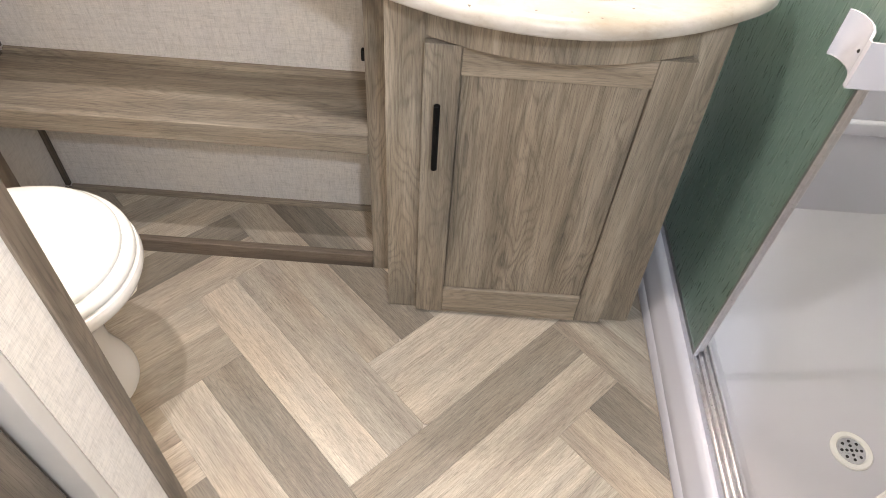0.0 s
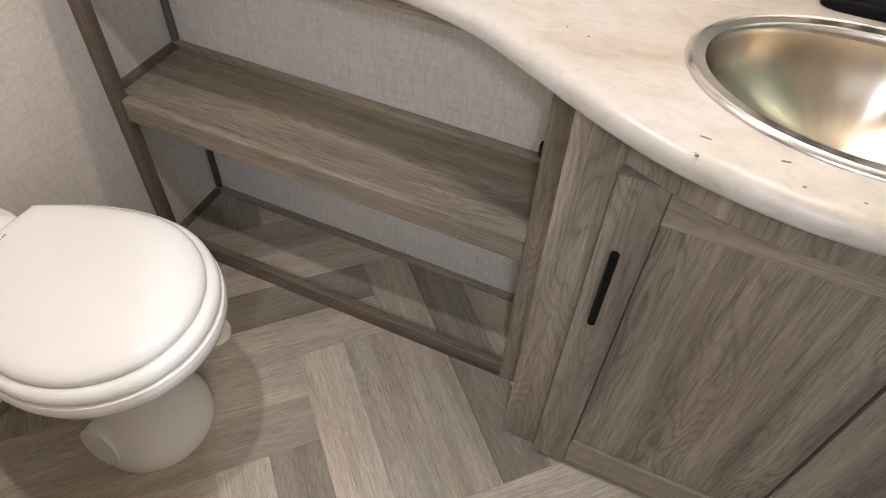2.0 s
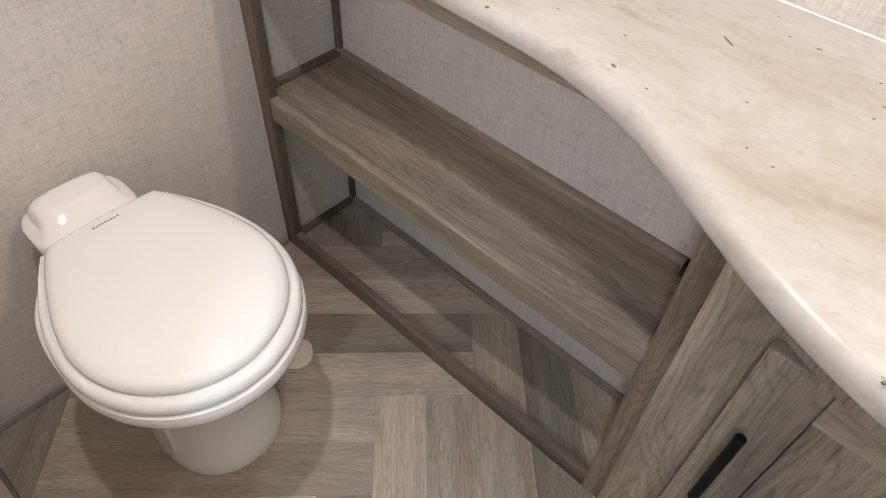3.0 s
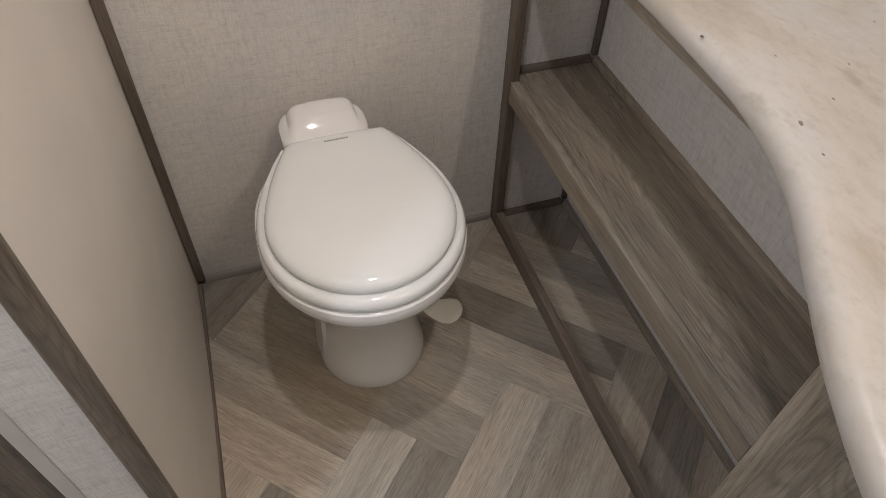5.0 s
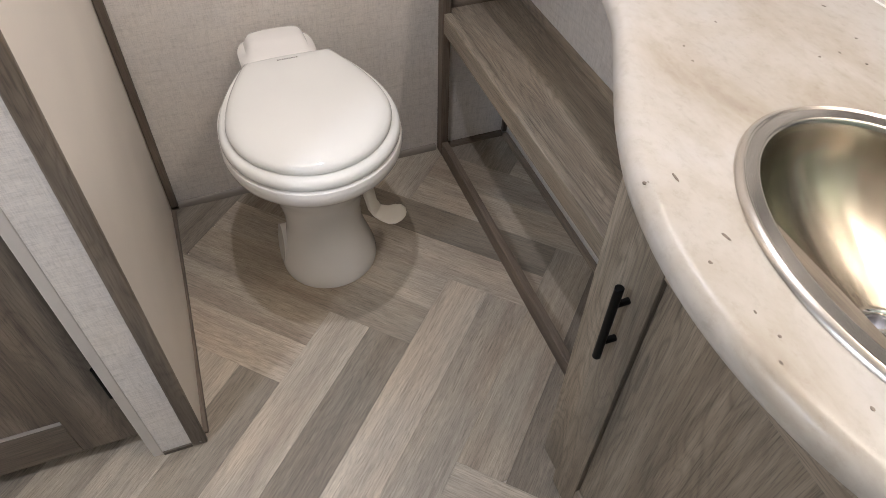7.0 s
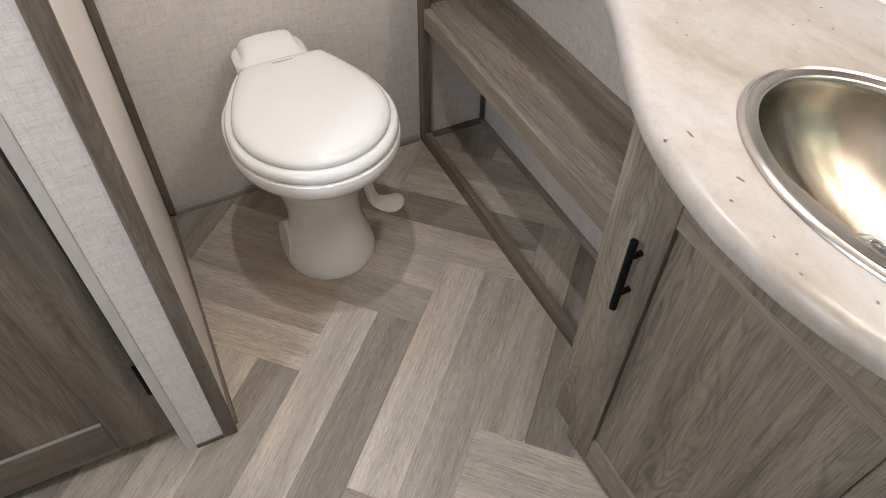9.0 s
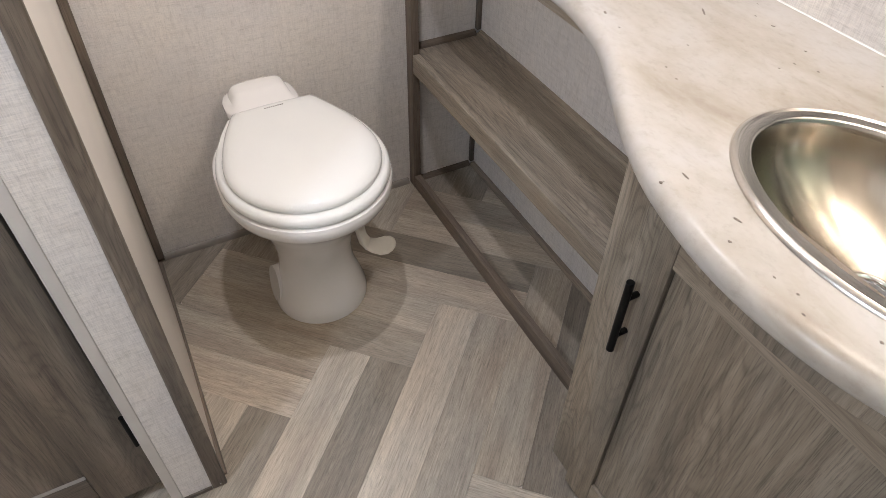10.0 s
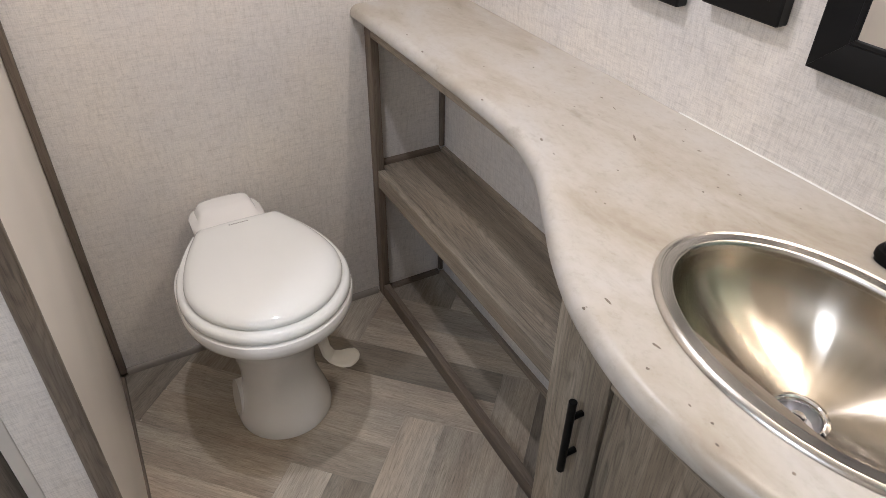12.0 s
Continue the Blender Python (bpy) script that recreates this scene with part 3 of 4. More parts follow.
for x, y, length, width, turn in FLECKS:
    c, s = math.cos(radians(turn)), math.sin(radians(turn))
    outline = []
    for i in range(10):
        g = 2 * math.pi * i / 10
        r = 0.75 + 0.5 * random.random()
        px, py = length * 0.34 * r * math.cos(g), width * 0.32 * r * math.sin(g)
        outline.append((x + c * px - s * py, y + s * px + c * py))
    part("dark_fleck", prism(outline, COUNTER_Z - 0.001, COUNTER_Z + 0.0004), fleck_mat, counter)

# ---- sink ----
sink = thing("oval_sink", (*SINK_C, COUNTER_Z), "brushed stainless steel oval sink set into the counter", "sink")


def sink_rim():
    loops = []
    for da, z in ((0.0, 0.9004), (-0.0005, 0.9018), (-0.0030, 0.9040), (-0.0060, 0.9058), (-0.0072, 0.9062), (-0.0082, 0.9058), (-0.0092, 0.9046), (-0.0105, 0.9042), (-0.0215, 0.9036), (-0.0232, 0.9030), (-0.0248, 0.9010), (-0.0260, 0.897), (-0.0265, 0.892)):
        loops.append(oval(*SINK_C, z, SINK_A + da, SINK_B + da, 96))
    return rings(loops, False, False)


def sink_bowl():
    a, b, depth = SINK_A - 0.0265, SINK_B - 0.0265, 0.107
    loops = []
    for k in range(25):
        s = k / 24
        f = (1 - s**2.1) ** 0.55 if s < 1 else 0
        f = max(f, 0.0)
        r = 0.17 + 0.83 * f
        loops.append(oval(SINK_C[0], SINK_C[1], 0.892 - depth * s, a * r if r * a > 0.03 else 0.03, max(b * r, 0.028), 96))
    return rings(loops, False, False)


part("rim", sink_rim(), rim_steel, sink)
part("bowl", sink_bowl(), steel, sink)
part("drain_ring", turned(*SINK_C, [(0.034, 0.7887), (0.034, 0.7912), (0.030, 0.7924), (0.0275, 0.7912), (0.0262, 0.7887), (0.0255, 0.7857)], 40, cap_low=False, cap_high=False), chrome, sink, "chrome drain ring")
part("drain_cup", turned(*SINK_C, [(0.0258, 0.7864), (0.0235, 0.7800), (0.0205, 0.7750), (0.012, 0.7735), (0.004, 0.7733)], 32, cap_low=False), aluminium, sink, "steel drain cup")
part("drain_knob", turned(*SINK_C, [(0.004, 0.7734), (0.004, 0.7820), (0.009, 0.7840), (0.010, 0.7870), (0.0085, 0.7895), (0.004, 0.7905)], 24), chrome, sink, "small chrome stopper knob")

faucet = thing("faucet", (1.289, -0.028, COUNTER_Z), "matt black two-handle bathroom faucet behind the sink", "faucet")
part("base_plate", rings([rounded(1.287, -0.031, z, 0.080 - d, 0.029 - d, 5) for d, z in ((0.0, 0.9072), (0.0, 0.914), (0.0012, 0.917), (0.004, 0.9182))]), black_metal, faucet)
for x in (1.237, 1.337):
    part("handle", turned(x, -0.032, [(0.026, 0.9185), (0.026, 0.928), (0.021, 0.934), (0.017, 0.940), (0.016, 0.965), (0.018, 0.985), (0.012, 0.990)], 28), black_metal, faucet)
spout = turned(1.289, -0.022, [(0.018, 0.9185), (0.015, 0.94), (0.013, 1.02)], 24)
spout = tube((1.289, -0.018, 1.01), (1.289, -0.145, 1.03), 0.0115, 20, spout)
spout = tube((1.289, -0.137, 1.03), (1.289, -0.137, 1.004), 0.011, 20, spout)
part("spout", spout, black_metal, faucet)
part("foot", rings([rounded(1.287, -0.031, z, 0.078, 0.027, 5) for z in (0.9005, 0.9070)]), black_metal, faucet)

# ---- toilet ----
TY = -0.613
toilet = thing("toilet", (0.31, TY, 0), "white ceramic pedestal toilet with its lid closed", "toilet")


def egg(z, back, front, half, hb, bend=2.0, mid=0.345):
    """A seat outline: round in front, tapering to a straight hinge edge of half width hb."""
    right = []
    for i in range(25):
        g = math.pi / 2 * i / 24
        right.append((mid + (front - mid) * math.cos(g), half * math.sin(g)))
    for i in range(1, 15):
        t = i / 14
        right.append((mid + (back - mid) * t, half - (half - hb) * t**bend))
    for i in range(1, 5):
        t = i / 4
        right.append((back - 0.004 * math.sin(math.pi / 2 * t), hb * (1 - t)))
    loop = right + [(x, -y) for x, y in reversed(right[1:-1])]
    return [Vector((x, TY + y, z)) for x, y in loop]


def pedestal():
    loops = []
    for z, cx, a, b in ((0.0, 0.303, 0.121, 0.120), (0.010, 0.303, 0.122, 0.121), (0.03, 0.303, 0.119, 0.118), (0.06, 0.303, 0.111, 0.109), (0.10, 0.303, 0.101, 0.097), (0.14, 0.304, 0.097, 0.091), (0.19, 0.305, 0.099, 0.093), (0.24, 0.308, 0.109, 0.104), (0.280, 0.313, 0.126, 0.119), (0.320, 0.320, 0.149, 0.135), (0.350, 0.324, 0.166, 0.142), (0.372, 0.327, 0.188, 0.157), (0.388, 0.328, 0.202, 0.167), (0.400, 0.329, 0.206, 0.170)):
        loops.append(oval(cx, TY, z, a, b, 64))
    return rings(loops)


part("pedestal", pedestal(), ceramic, toilet)
rim = [(0.386, 0.516, 0.160), (0.391, 0.532, 0.174), (0.402, 0.545, 0.184), (0.416, 0.550, 0.188), (0.427, 0.5495, 0.188), (0.434, 0.547, 0.186), (0.437, 0.541, 0.181)]
part("bowl_rim", rings([egg(z, 0.11, f, h, 0.092, 2.9) for z, f, h in rim]), ceramic, toilet)
ring = [(0.4372, 0.537, 0.178), (0.4380, 0.5405, 0.181), (0.442, 0.5435, 0.184), (0.448, 0.5435, 0.1845), (0.454, 0.5415, 0.183), (0.4585, 0.537, 0.180), (0.4614, 0.530, 0.175), (0.4620, 0.518, 0.164)]
part("seat_ring", rings([egg(z, 0.128, f, h, 0.108, 2.0) for z, f, h in ring]), seat_plastic, toilet)
cover = [(0.4622, 0.135, 0.5205, 0.1645, 0.097), (0.4640, 0.133, 0.5235, 0.167, 0.099), (0.470, 0.133, 0.5245, 0.168, 0.099), (0.4755, 0.134, 0.522, 0.166, 0.098), (0.4810, 0.137, 0.515, 0.160, 0.093), (0.4850, 0.143, 0.503, 0.150, 0.086), (0.4872, 0.152, 0.490, 0.138, 0.078), (0.4890, 0.165, 0.480, 0.125, 0.070), (0.4898, 0.22, 0.42, 0.07, 0.04), (0.490, 0.28, 0.38, 0.025, 0.012)]
lid = part("lid", rings([egg(z, bk, f, h, hb, 1.65) for z, bk, f, h, hb in cover]), seat_plastic, toilet)
for n in range(9):
    y = TY - 0.026 + n * 0.0052
    part("print_bar", box(0.1565 + 0.0008 * (n % 2), 0.1605, y, y + 0.0034, 0.4876, 0.4891), print_grey, lid, "unreadable grey print" if n == 0 else "")


hinge_loops = [rounded(0.083, TY - 0.014, 0.40, 0.058, 0.080), rounded(0.083, TY - 0.016, 0.455, 0.060, 0.088), rounded(0.082, TY - 0.016, 0.466, 0.059, 0.087), rounded(0.080, TY - 0.016, 0.4715, 0.055, 0.081, 5), rounded(0.074, TY - 0.015, 0.476, 0.047, 0.070, 5), rounded(0.067, TY - 0.014, 0.489, 0.036, 0.064, 5), rounded(0.065, TY - 0.014, 0.4955, 0.030, 0.058), rounded(0.064, TY - 0.014, 0.4985, 0.020, 0.046)]
part("hinge_housing", rings(hinge_loops), ceramic, toilet)
part("water_inlet", box(0.004, 0.10, TY - 0.05, TY + 0.05, 0.27, 0.41, 0.01), ceramic, toilet)
part("bolt_cover", rings([[Vector((0.280 + 0.046 * math.cos(g), TY - 0.086 - d * (1.35 - 6.0 * (0.054 + 0.050 * math.sin(g))), 0.054 + 0.050 * math.sin(g))) for g in (2 * math.pi * i / 28 for i in range(28))] for d in (0.0, 0.023, 0.027)]), ceramic, toilet)


def foot_pedal():
    """A moulded lever: a flat arm down the pedestal's side and a spoon-shaped tread."""
    path = [(0.343, 0.086, 0.272, 0.018, 0.011), (0.349, 0.101, 0.250, 0.026, 0.013), (0.353, 0.108, 0.217, 0.029, 0.012), (0.357, 0.112, 0.187, 0.027, 0.011), (0.365, 0.121, 0.171, 0.024, 0.009), (0.375, 0.135, 0.167, 0.027, 0.007), (0.386, 0.151, 0.170, 0.033, 0.006), (0.394, 0.165, 0.173, 0.032, 0.006), (0.400, 0.175, 0.175, 0.022, 0.005), (0.403, 0.180, 0.175, 0.009, 0.003)]
    loops = []
    for i, (x, dy, z, half, thick) in enumerate(path):
        p, q = path[max(0, i - 1)], path[min(len(path) - 1, i + 1)]
        along = Vector((q[0] - p[0], q[1] - p[1], q[2] - p[2])).normalized()
        side = Vector((0.93, -0.36, 0))
        side = (side - along * side.dot(along)).normalized()
        up = side.cross(along).normalized()
        c = Vector((x, TY + dy, z))
        loops.append([c + side * half * math.cos(g) + up * thick * math.sin(g) for g in (2 * math.pi * k / 16 for k in range(16))])
    return rings(loops)


part("foot_pedal", foot_pedal(), pedal_plastic, toilet, "cream plastic flush pedal")

# ---- wooden door beside the partition ----
wood_door = thing("door_1", (STUB_X - 0.03, -1.42, 0.07), "closed weathered-oak shaker door with a gap below", "door", kind="structure")
DX0, DX1 = STUB_X - 0.052, STUB_X - 0.022
part("panel", box(DX0 + 0.004, DX1 - 0.008, -1.650, -1.190, 0.16, 1.80), door_z, wood_door)
part("stile", box(DX0, DX1, -1.197, -1.089, 0.060, 1.90, 0.0015), door_z, wood_door)
part("stile", box(DX0, DX1, -1.755, -1.645, 0.060, 1.90, 0.0015), door_z, wood_door)
part("rail", box(DX0, DX1 - 0.0005, -1.6445, -1.1975, 0.060, 0.166, 0.0015), door_y, wood_door)
part("rail", box(DX0, DX1 - 0.0005, -1.6445, -1.1975, 1.79, 1.90, 0.0015), door_y, wood_door)
# the highlight on the panel edge, put in as a pale strip
part("panel_edge", box(DX1 - 0.009, DX1 - 0.0015, -1.6445, -1.1975, 0.1662, 0.1685, 0.0004), base_mat, wood_door, "pale strip painted as the highlight on the panel edge")
part("hinge", tube((STUB_X - 0.012, -1.0905, 0.225), (STUB_X - 0.012, -1.0905, 0.320), 0.0045, 12), black_metal, wood_door, "black hinge knuckle")

# ---- wall plates, mirror ----


def wall_plate(x0, x1, z0, z1, label, sockets):
    plate = thing("outlet_plate" if sockets else "switch_plate", ((x0 + x1) / 2, NORTH_Y, z0), label, "outlet" if sockets else "switch")
    part("box", box(x0, x1, NORTH_Y - 0.024, NORTH_Y - 0.001, z0, z1, 0.003), black_plastic, plate)
    cx, cz = (x0 + x1) / 2, (z0 + z1) / 2
    if sockets:
        for dx in (-0.03, 0.03):
            face = part("socket", box(cx + dx - 0.017, cx + dx + 0.017, NORTH_Y - 0.0255, NORTH_Y - 0.0245, cz - 0.014, cz + 0.014, 0.0004), black_plastic, plate)
            for s in (-0.006, 0.006):
                part("slot", box(cx + dx + s - 0.001, cx + dx + s + 0.001, NORTH_Y - 0.0262, NORTH_Y - 0.0256, cz - 0.001, cz + 0.008), dark_hole, face)
    else:
        for dx in (-0.022, 0.022):
            part("rocker", box(cx + dx - 0.016, cx + dx + 0.016, NORTH_Y - 0.029, NORTH_Y - 0.0245, cz - 0.03, cz + 0.03, 0.002), black_plastic, plate)
    return plate


wall_plate(0.810, 0.947, 1.090, 1.180, "black double power outlet on the linen wall", True)
wall_plate(0.640, 0.766, 1.068, 1.186, "black wall switch plate on the linen wall", False)

MX0, MX1, MZ0, MZ1 = 1.004, 1.570, 1.058, 1.700
mirror = thing("framed_mirror", ((MX0 + MX1) / 2, NORTH_Y, MZ0), "rectangular mirror in a wide black frame above the sink", "mirror")
FW = 0.048
# how far in from the outer edge, how far out from the wall
MOULDING = [(0.0, 0.001), (0.0, 0.022), (0.0015, 0.024), (0.0035, 0.0242), (0.040, 0.0125), (0.0415, 0.0138), (0.0465, 0.0132), (FW, 0.010), (FW, 0.001)]


def mitred(a, b, inward):
    """One side of the frame, cut at 45 degrees at both ends."""
    a, b, inward = Vector(a), Vector(b), Vector(inward)
    along = (b - a).normalized()
    ends = []
    for corner, sign in ((a, 1), (b, -1)):
        ends.append([corner + inward * d + along * (sign * (d + 0.00015)) + Vector((0, -out, 0)) for d, out in MOULDING])
    return rings(ends)


for name, a, b, inward in (("frame_rail", (MX0, NORTH_Y, MZ0), (MX1, NORTH_Y, MZ0), (0, 0, 1)), ("frame_rail", (MX0, NORTH_Y, MZ1), (MX1, NORTH_Y, MZ1), (0, 0, -1)), ("frame_stile", (MX0, NORTH_Y, MZ0), (MX0, NORTH_Y, MZ1), (1, 0, 0)), ("frame_stile", (MX1, NORTH_Y, MZ0), (MX1, NORTH_Y, MZ1), (-1, 0, 0))):
    part(name, mitred(a, b, inward), black_frame, mirror)
part("mirror_glass", box(MX0 + FW - 0.002, MX1 - FW + 0.002, NORTH_Y - 0.010, NORTH_Y - 0.004, MZ0 + FW - 0.002, MZ1 - FW + 0.002), mirror_mat, mirror, "silvered mirror glass")

# ---- lamps ----
lamp = thing("ceiling_lamp", (*CEILING_LAMP, CEILING_Z), "round white ceiling lamp, lit", "lamp")
part("housing", turned(*CEILING_LAMP, [(0.095, CEILING_Z - 0.0005), (0.092, CEILING_Z - 0.02), (0.086, CEILING_Z - 0.024)], 40), ceiling_mat, lamp)
part("diffuser", turned(*CEILING_LAMP, [(0.078, CEILING_Z - 0.0245), (0.07, CEILING_Z - 0.03)], 40), diffuser_mat, lamp)
hall = thing("ceiling_lamp", (*HALL_LAMP, CEILING_Z), "round white ceiling lamp, lit", "lamp")
part("housing", turned(*HALL_LAMP, [(0.15, CEILING_Z - 0.0005), (0.147, CEILING_Z - 0.02), (0.14, CEILING_Z - 0.024)], 40), ceiling_mat, hall)
part("diffuser", turned(*HALL_LAMP, [(0.13, CEILING_Z - 0.0245), (0.12, CEILING_Z - 0.03)], 40), diffuser_mat, hall)
bar = thing("vanity_lamp", (VANITY_LAMP[0], NORTH_Y, VANITY_LAMP[2]), "vanity lamp bar with four lit bulbs above the mirror", "lamp")
part("back_plate", box(VANITY_LAMP[0] - 0.21, VANITY_LAMP[0] + 0.21, NORTH_Y - 0.02, NORTH_Y - 0.001, VANITY_LAMP[2] - 0.02, VANITY_LAMP[2] + 0.05, 0.003), black_metal, bar)
for n in range(4):
    x = VANITY_LAMP[0] + (n - 1.5) * 0.07
    part("arm", tube((x, NORTH_Y - 0.02, VANITY_LAMP[2] + 0.02), (x, VANITY_LAMP[1], VANITY_LAMP[2] + 0.012), 0.006), black_metal, bar)
    part("bulb", turned(x, VANITY_LAMP[1], [(0.016, VANITY_LAMP[2] + 0.012), (0.028, VANITY_LAMP[2] - 0.005), (0.026, VANITY_LAMP[2] - 0.02), (0.014, VANITY_LAMP[2] - 0.027)], 20), diffuser_mat, bar, "lit bulb")

# ---- shower ----
SX0, SX1, SY0, SY1 = CURB_X, EAST_X - 0.002, -1.02, NORTH_Y - 0.001
shower = thing("shower_pan", ((SX0 + SX1) / 2, -0.5, 0), "white fibreglass shower pan with a raised curb", "shower pan")
curb = [(SX0, 0.0), (SX0 + 0.002, 0.030), (SX0 + 0.007, 0.036), (SX0 + 0.007, 0.075), (SX0 + 0.014, 0.084), (SX0 + 0.016, 0.118), (SX0 + 0.024, 0.130), (SX0 + 0.034, 0.134), (SX0 + 0.090, 0.134), (SX0 + 0.102, 0.128), (SX0 + 0.112, 0.085), (SX0 + 0.130, 0.058), (SX0 + 0.155, 0.050), (SX0 + 0.155, 0.0)]
part("curb", extruded(curb, 1, SY0, SY1), fibreglass, shower)


def pan_floor():
    bm = bmesh.new()
    nx, ny = 24, 30
    x0, x1 = SX0 + 0.150, SX1
    grid = []
    for i in range(nx + 1):
        row = []
        for j in range(ny + 1):
            x, y = x0 + (x1 - x0) * i / nx, SY0 + (SY1 - SY0) * j / ny
            d = math.hypot(x - 2.052, y + 0.662)
            z = 0.036 + 0.014 * min(1, d / 0.45)
            north = max(0, 1 - (SY1 - y) / 0.10)
            east = max(0, 1 - (x1 - x) / 0.10)
            south = max(0, 1 - (y - SY0) / 0.10)
            z += 0.09 * (north**2.2 + east**2.2 + south**2.2)
            row.append(bm.verts.new((x, y, z)))
        grid.append(row)
    for i in range(nx):
        for j in range(ny):
            bm.faces.new((grid[i][j], grid[i + 1][j], grid[i + 1][j + 1], grid[i][j + 1]))
    return bm


part("basin", pan_floor(), fibreglass, shower)
surround = thing("shower_surround", ((SX0 + SX1) / 2, -0.5, 0.1), "glossy white moulded shower wall surround", "shower wall")
part("north_panel", box(SX0 + 0.10, SX1, SY1 - 0.012, SY1, 0.12, CEILING_Z, 0.002), fibreglass, surround)
part("east_panel", box(SX1 - 0.012, SX1, SY0 + 0.012, SY1 - 0.0125, 0.12, CEILING_Z, 0.002), fibreglass, surround)
part("ledge", box(SX0 + 0.10, SX1 - 0.0125, SY1 - 0.030, SY1 - 0.0122, 0.394, 0.440, 0.010, segments=4), fibreglass, surround, "moulded ledge")
structure("wall_shower_south", box(SX0 + 0.004, SX1, SY0 - T, SY0 - 0.001, 0, CEILING_Z), linen_mat, "plain wall closing the shower", "wall")
structure("wall_shower_flank", box(SX0 + 0.004, SX0 + T, SOUTH_Y, SY0 - T - 0.001, 0, CEILING_Z), linen_mat, "plain linen-print wall past the shower", "wall")

drain = thing("shower_drain", (2.052, -0.662, 0.035), "round white shower drain with a steel strainer", "drain")
DZ = 0.038
part("flange", turned(2.052, -0.662, [(0.046, DZ - 0.004), (0.046, DZ + 0.003), (0.043, DZ + 0.006), (0.034, DZ + 0.005), (0.031, DZ + 0.001)], 40, cap_low=False, cap_high=False), seat_plastic, drain)
part("strainer", turned(2.052, -0.662, [(0.031, DZ), (0.031, DZ + 0.002), (0.02, DZ + 0.003)], 32), aluminium, drain, "steel strainer")
holes = bmesh.new()
for k in range(13):
    rr, g = (0.0, 0) if k == 0 else (0.011, k * math.pi / 2) if k < 5 else (0.022, k * math.pi / 4)
    turned(2.052 + rr * math.cos(g), -0.662 + rr * math.sin(g), [(0.0036, DZ + 0.0026), (0.0036, DZ + 0.0036)], 10, holes)
part("strainer_holes", holes, dark_hole, drain, "dark strainer holes")

enclosure = thing("shower_door", (1.705, -0.25, 0.134), "sliding shower door of green rain glass in an aluminium track", "shower door")
track = [(1.684, 0.1342), (1.684, 0.158), (1.687, 0.158), (1.688, 0.146), (1.698, 0.146), (1.699, 0.156), (1.702, 0.156), (1.703, 0.144), (1.713, 0.144), (1.714, 0.154), (1.717, 0.154), (1.718, 0.143), (1.728, 0.143), (1.729, 0.150), (1.732, 0.150), (1.733, 0.1342)]
part("bottom_track", extruded(track, 1, SY0 + 0.001, SY1 - 0.013), aluminium, enclosure)
part("top_track", box(1.680, 1.735, SY0 + 0.001, SY1 - 0.013, 1.80, 1.85, 0.003), aluminium, enclosure)
for x, y0, shown in ((1.6925, -0.512, "sliding_pane"), (1.7085, -0.500, "rear_pane")):
    pane = part(shown, box(x - 0.002, x + 0.002, y0 + 0.004, SY1 - 0.014, 0.160, 1.80), glass_mat, enclosure)
    pane.visible_shadow = False
    part("edge_frame", box(x - 0.005, x + 0.005, y0 - 0.004, y0 + 0.0035, 0.152, 1.80, 0.0015), aluminium, pane)
    # black strip in place of the shadow inside the track channel
    part("gasket", box(x - 0.0068, x - 0.0052, y0 + 0.004, SY1 - 0.014, 0.1470, 0.1535), black_plastic, pane, "black strip standing in for the shadowed gap in the track")
    part("bottom_frame", box(x - 0.005, x + 0.005, y0 + 0.004, SY1 - 0.014, 0.1475, 0.1595, 0.001), aluminium, pane)


def door_pull():
    """A scooped plastic finger pull that wraps the pane's edge and ends in a flat plate."""
    face = [(1.668, -0.427), (1.676, -0.431), (1.684, -0.442), (1.688, -0.458), (1.687, -0.474), (1.682, -0.490), (1.674, -0.503), (1.668, -0.511), (1.668, -0.5165), (1.700, -0.5175), (1.780, -0.510)]
    back = [(1.780, -0.513), (1.700, -0.5205), (1.665, -0.5195), (1.6645, -0.510), (1.671, -0.500), (1.679, -0.487), (1.684, -0.473), (1.685, -0.459), (1.681, -0.444), (1.674, -0.434), (1.667, -0.430)]
    return extruded(face + back, 2, 0.872, 0.945)


pull_part = part("pull", door_pull(), fibreglass, enclosure, "white curved plastic pull")
part("screw", tube((1.6838, -0.476, 0.907), (1.6805, -0.4775, 0.907), 0.0026, 12), dark_hole, pull_part, "small dark screw head")

# ---- floor planks: a double herringbone, each block split in two ----
W, U0, V0 = 0.1077, 0.096, -1.243
PLANK_L, PLANK_W = 6 * W, W
S2 = math.sqrt(0.5)


def to_xy(u, v):
    return ((u - v) * S2, (u + v) * S2)


def clip(poly, axis, limit, keep_below):
    out = []
    for a, b in zip(poly, poly[1:] + poly[:1]):
        ina = (a[axis] <= limit) == keep_below
        inb = (b[axis] <= limit) == keep_below
        if ina:
            out.append(a)
        if ina != inb:
            s = (limit - a[axis]) / (b[axis] - a[axis])
            out.append(tuple(p + (q - p) * s for p, q in zip(a, b)))
    return out


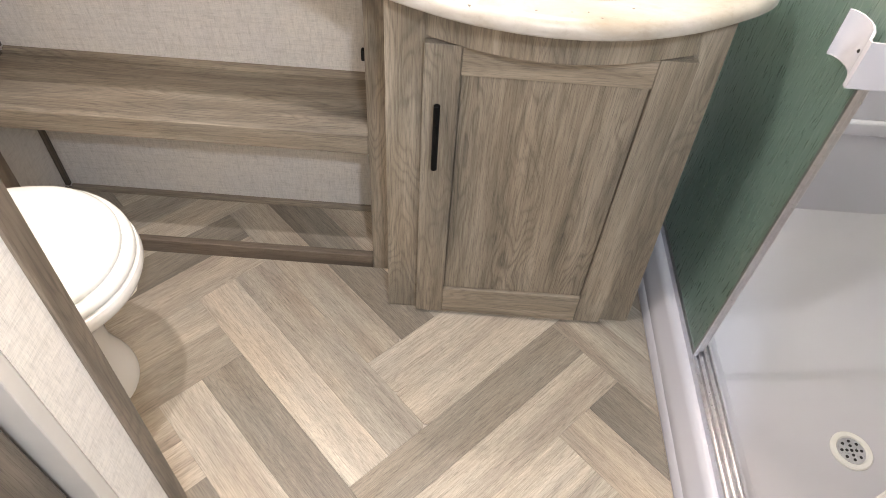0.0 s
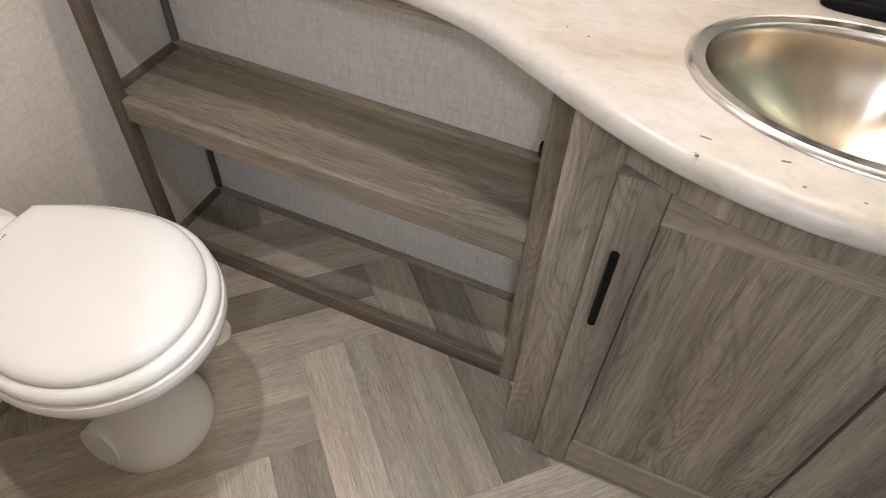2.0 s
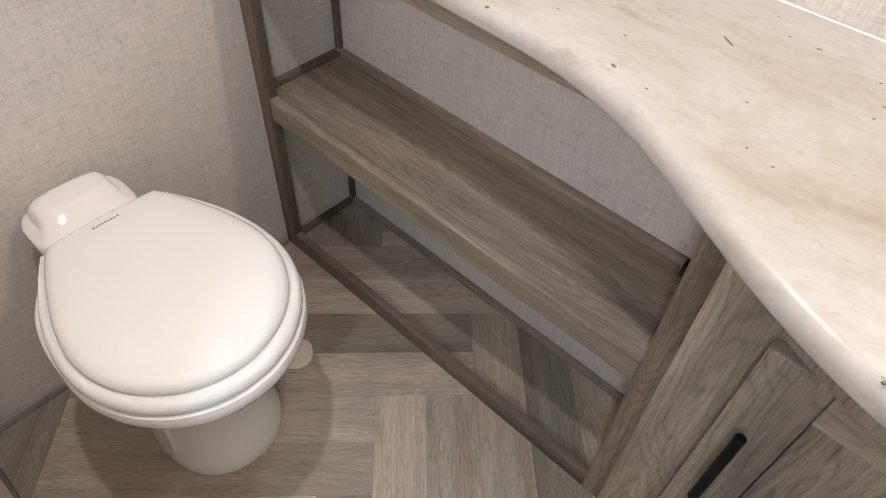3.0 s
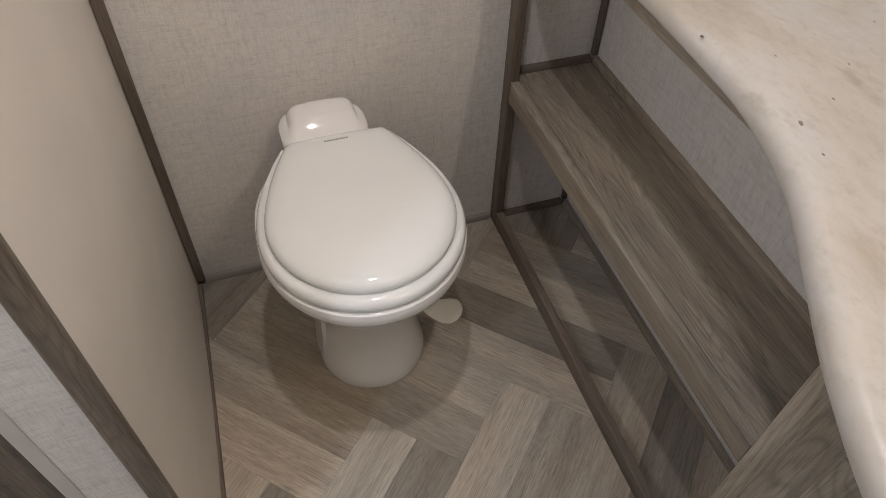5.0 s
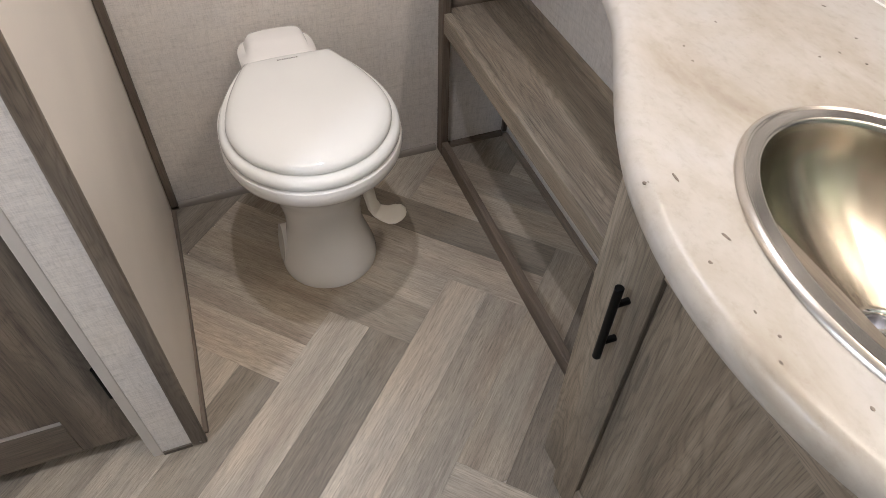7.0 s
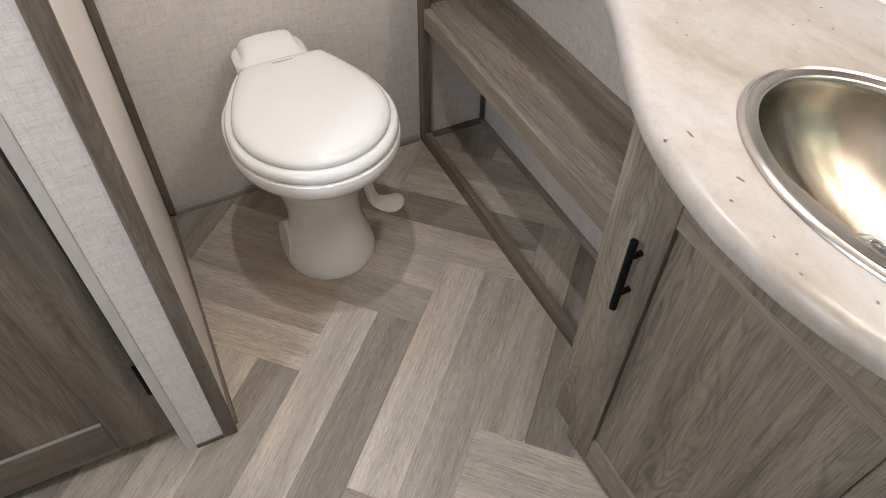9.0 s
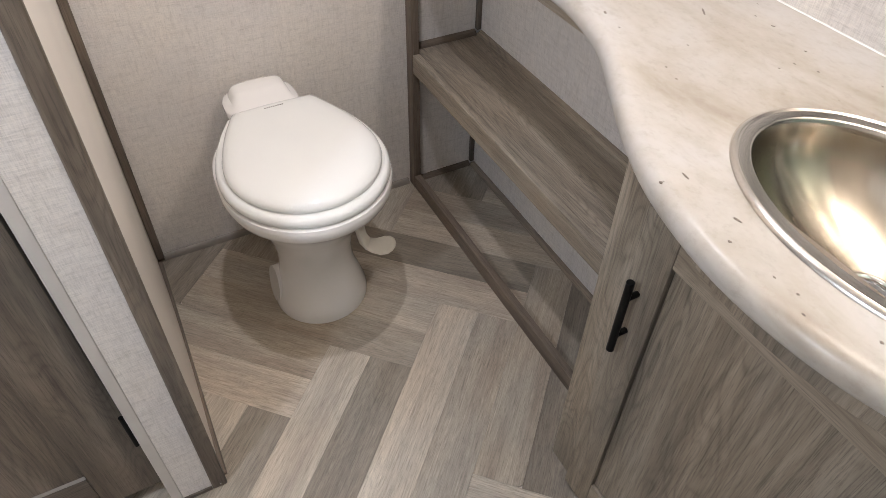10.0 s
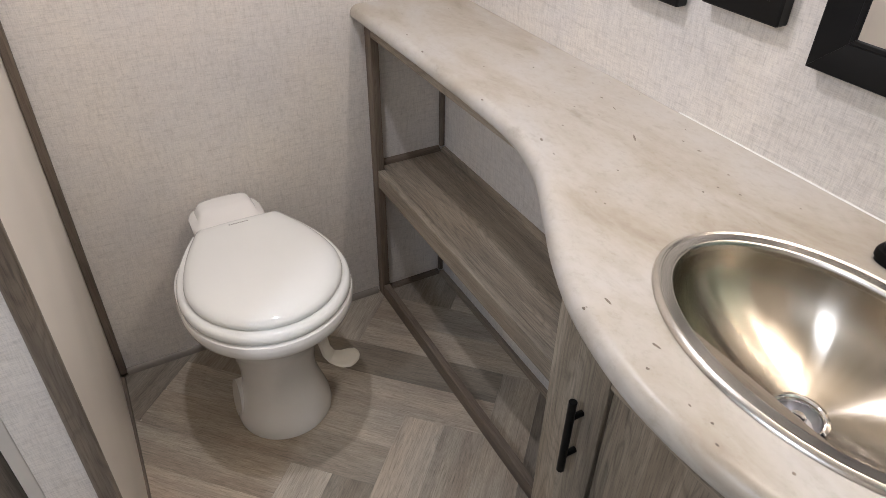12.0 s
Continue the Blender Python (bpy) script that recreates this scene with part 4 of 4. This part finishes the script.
TONES = {}
for tone, keys in ((4, "T2-11 T101 F4-11"), (0, "F001 T-201 T-101 T-410 T-411 T-110 T-111"), (1, "T3-10 T3-11 F3-10 F2-11 F5-11 T-310 T-311 T100"), (2, "F000 F100 F-101 T2-10 T001 T200 F4-10 F5-10 F3-11 T-200 T-210 T-211"), (3, "F101 T000 T-100 F2-10")):
    for key in keys.split():
        digits, negative = [], False
        for c in key[1:]:
            if c == "-":
                negative = True
            else:
                digits.append(-int(c) if negative else int(c))
                negative = False
        TONES[(key[0] == "T", *digits)] = tone
TONE_DICE = random.Random(5)
plank_mesh = None
GAP = 0.00015
for k in range(-14, 15):
    for j in range(-4, 5):
        for upright in (False, True):
            if upright:
                bu, bv = U0 + 2 * W * k, V0 + 2 * W * k + 12 * W * j
            else:
                bu, bv = U0 + 2 * W * k + 12 * W * j, V0 + 2 * W * (k - 1)
            for half in (0, 1):
                if upright:
                    u0, u1, v0, v1 = bu + half * W, bu + (half + 1) * W, bv, bv + PLANK_L
                else:
                    u0, u1, v0, v1 = bu, bu + PLANK_L, bv + half * W, bv + (half + 1) * W
                corners = [to_xy(*c) for c in ((u0, v0), (u1, v0), (u1, v1), (u0, v1))]
                cx, cy = sum(c[0] for c in corners) / 4, sum(c[1] for c in corners) / 4
                poly = corners
                for axis, limit, below in ((0, 0.001, False), (0, CURB_X - 0.001, True), (1, SOUTH_Y, False), (1, NORTH_Y - 0.001, True)):
                    poly = clip(poly, axis, limit, below) if poly else poly
                if len(poly) < 3:
                    continue
                if max(p[0] for p in poly) < 0.66 and max(p[1] for p in poly) < -1.03:
                    continue
                area = abs(sum(a[0] * b[1] - b[0] * a[1] for a, b in zip(poly, poly[1:] + poly[:1]))) / 2
                if area < 0.0004:
                    continue
                turn = Matrix.Rotation(radians(135 if upright else 45), 4, "Z")
                m = Matrix.Translation((cx, cy, 0)) @ turn
                inv = m.inverted()
                local = [inv @ Vector((x, y, 0)) for x, y in poly]
                centre = sum(local, Vector()) / len(local)
                whole = area > PLANK_L * PLANK_W * 0.999
                if whole and plank_mesh:
                    me = plank_mesh
                else:
                    bm = bmesh.new()
                    low, mid, top = [], [], []
                    for p in local:
                        d = p - centre
                        q = Vector((p.x - math.copysign(min(GAP, abs(d.x)), d.x), p.y - math.copysign(min(GAP, abs(d.y)), d.y), 0))
                        low.append(q + Vector((0, 0, -0.0035)))
                        mid.append(q + Vector((0, 0, -0.0003)))
                        top.append(Vector((q.x - math.copysign(0.0003, d.x), q.y - math.copysign(0.0003, d.y), 0)))
                    rings([low, mid, top], bm=bm)
                    bmesh.ops.recalc_face_normals(bm, faces=bm.faces)
                    me = bpy.data.meshes.new("plank")
                    bm.to_mesh(me)
                    bm.free()
                    me.materials.append(PLANKS[2])
                    if whole:
                        plank_mesh = me
                ob = new("plank", me)
                ob.parent = floor
                ob.matrix_basis = m
                slot = ob.material_slots[0]
                slot.link = "OBJECT"
                slot.material = PLANKS[TONES.get((upright, k, j, half), TONE_DICE.choice((0, 1, 1, 2, 2, 3)))]
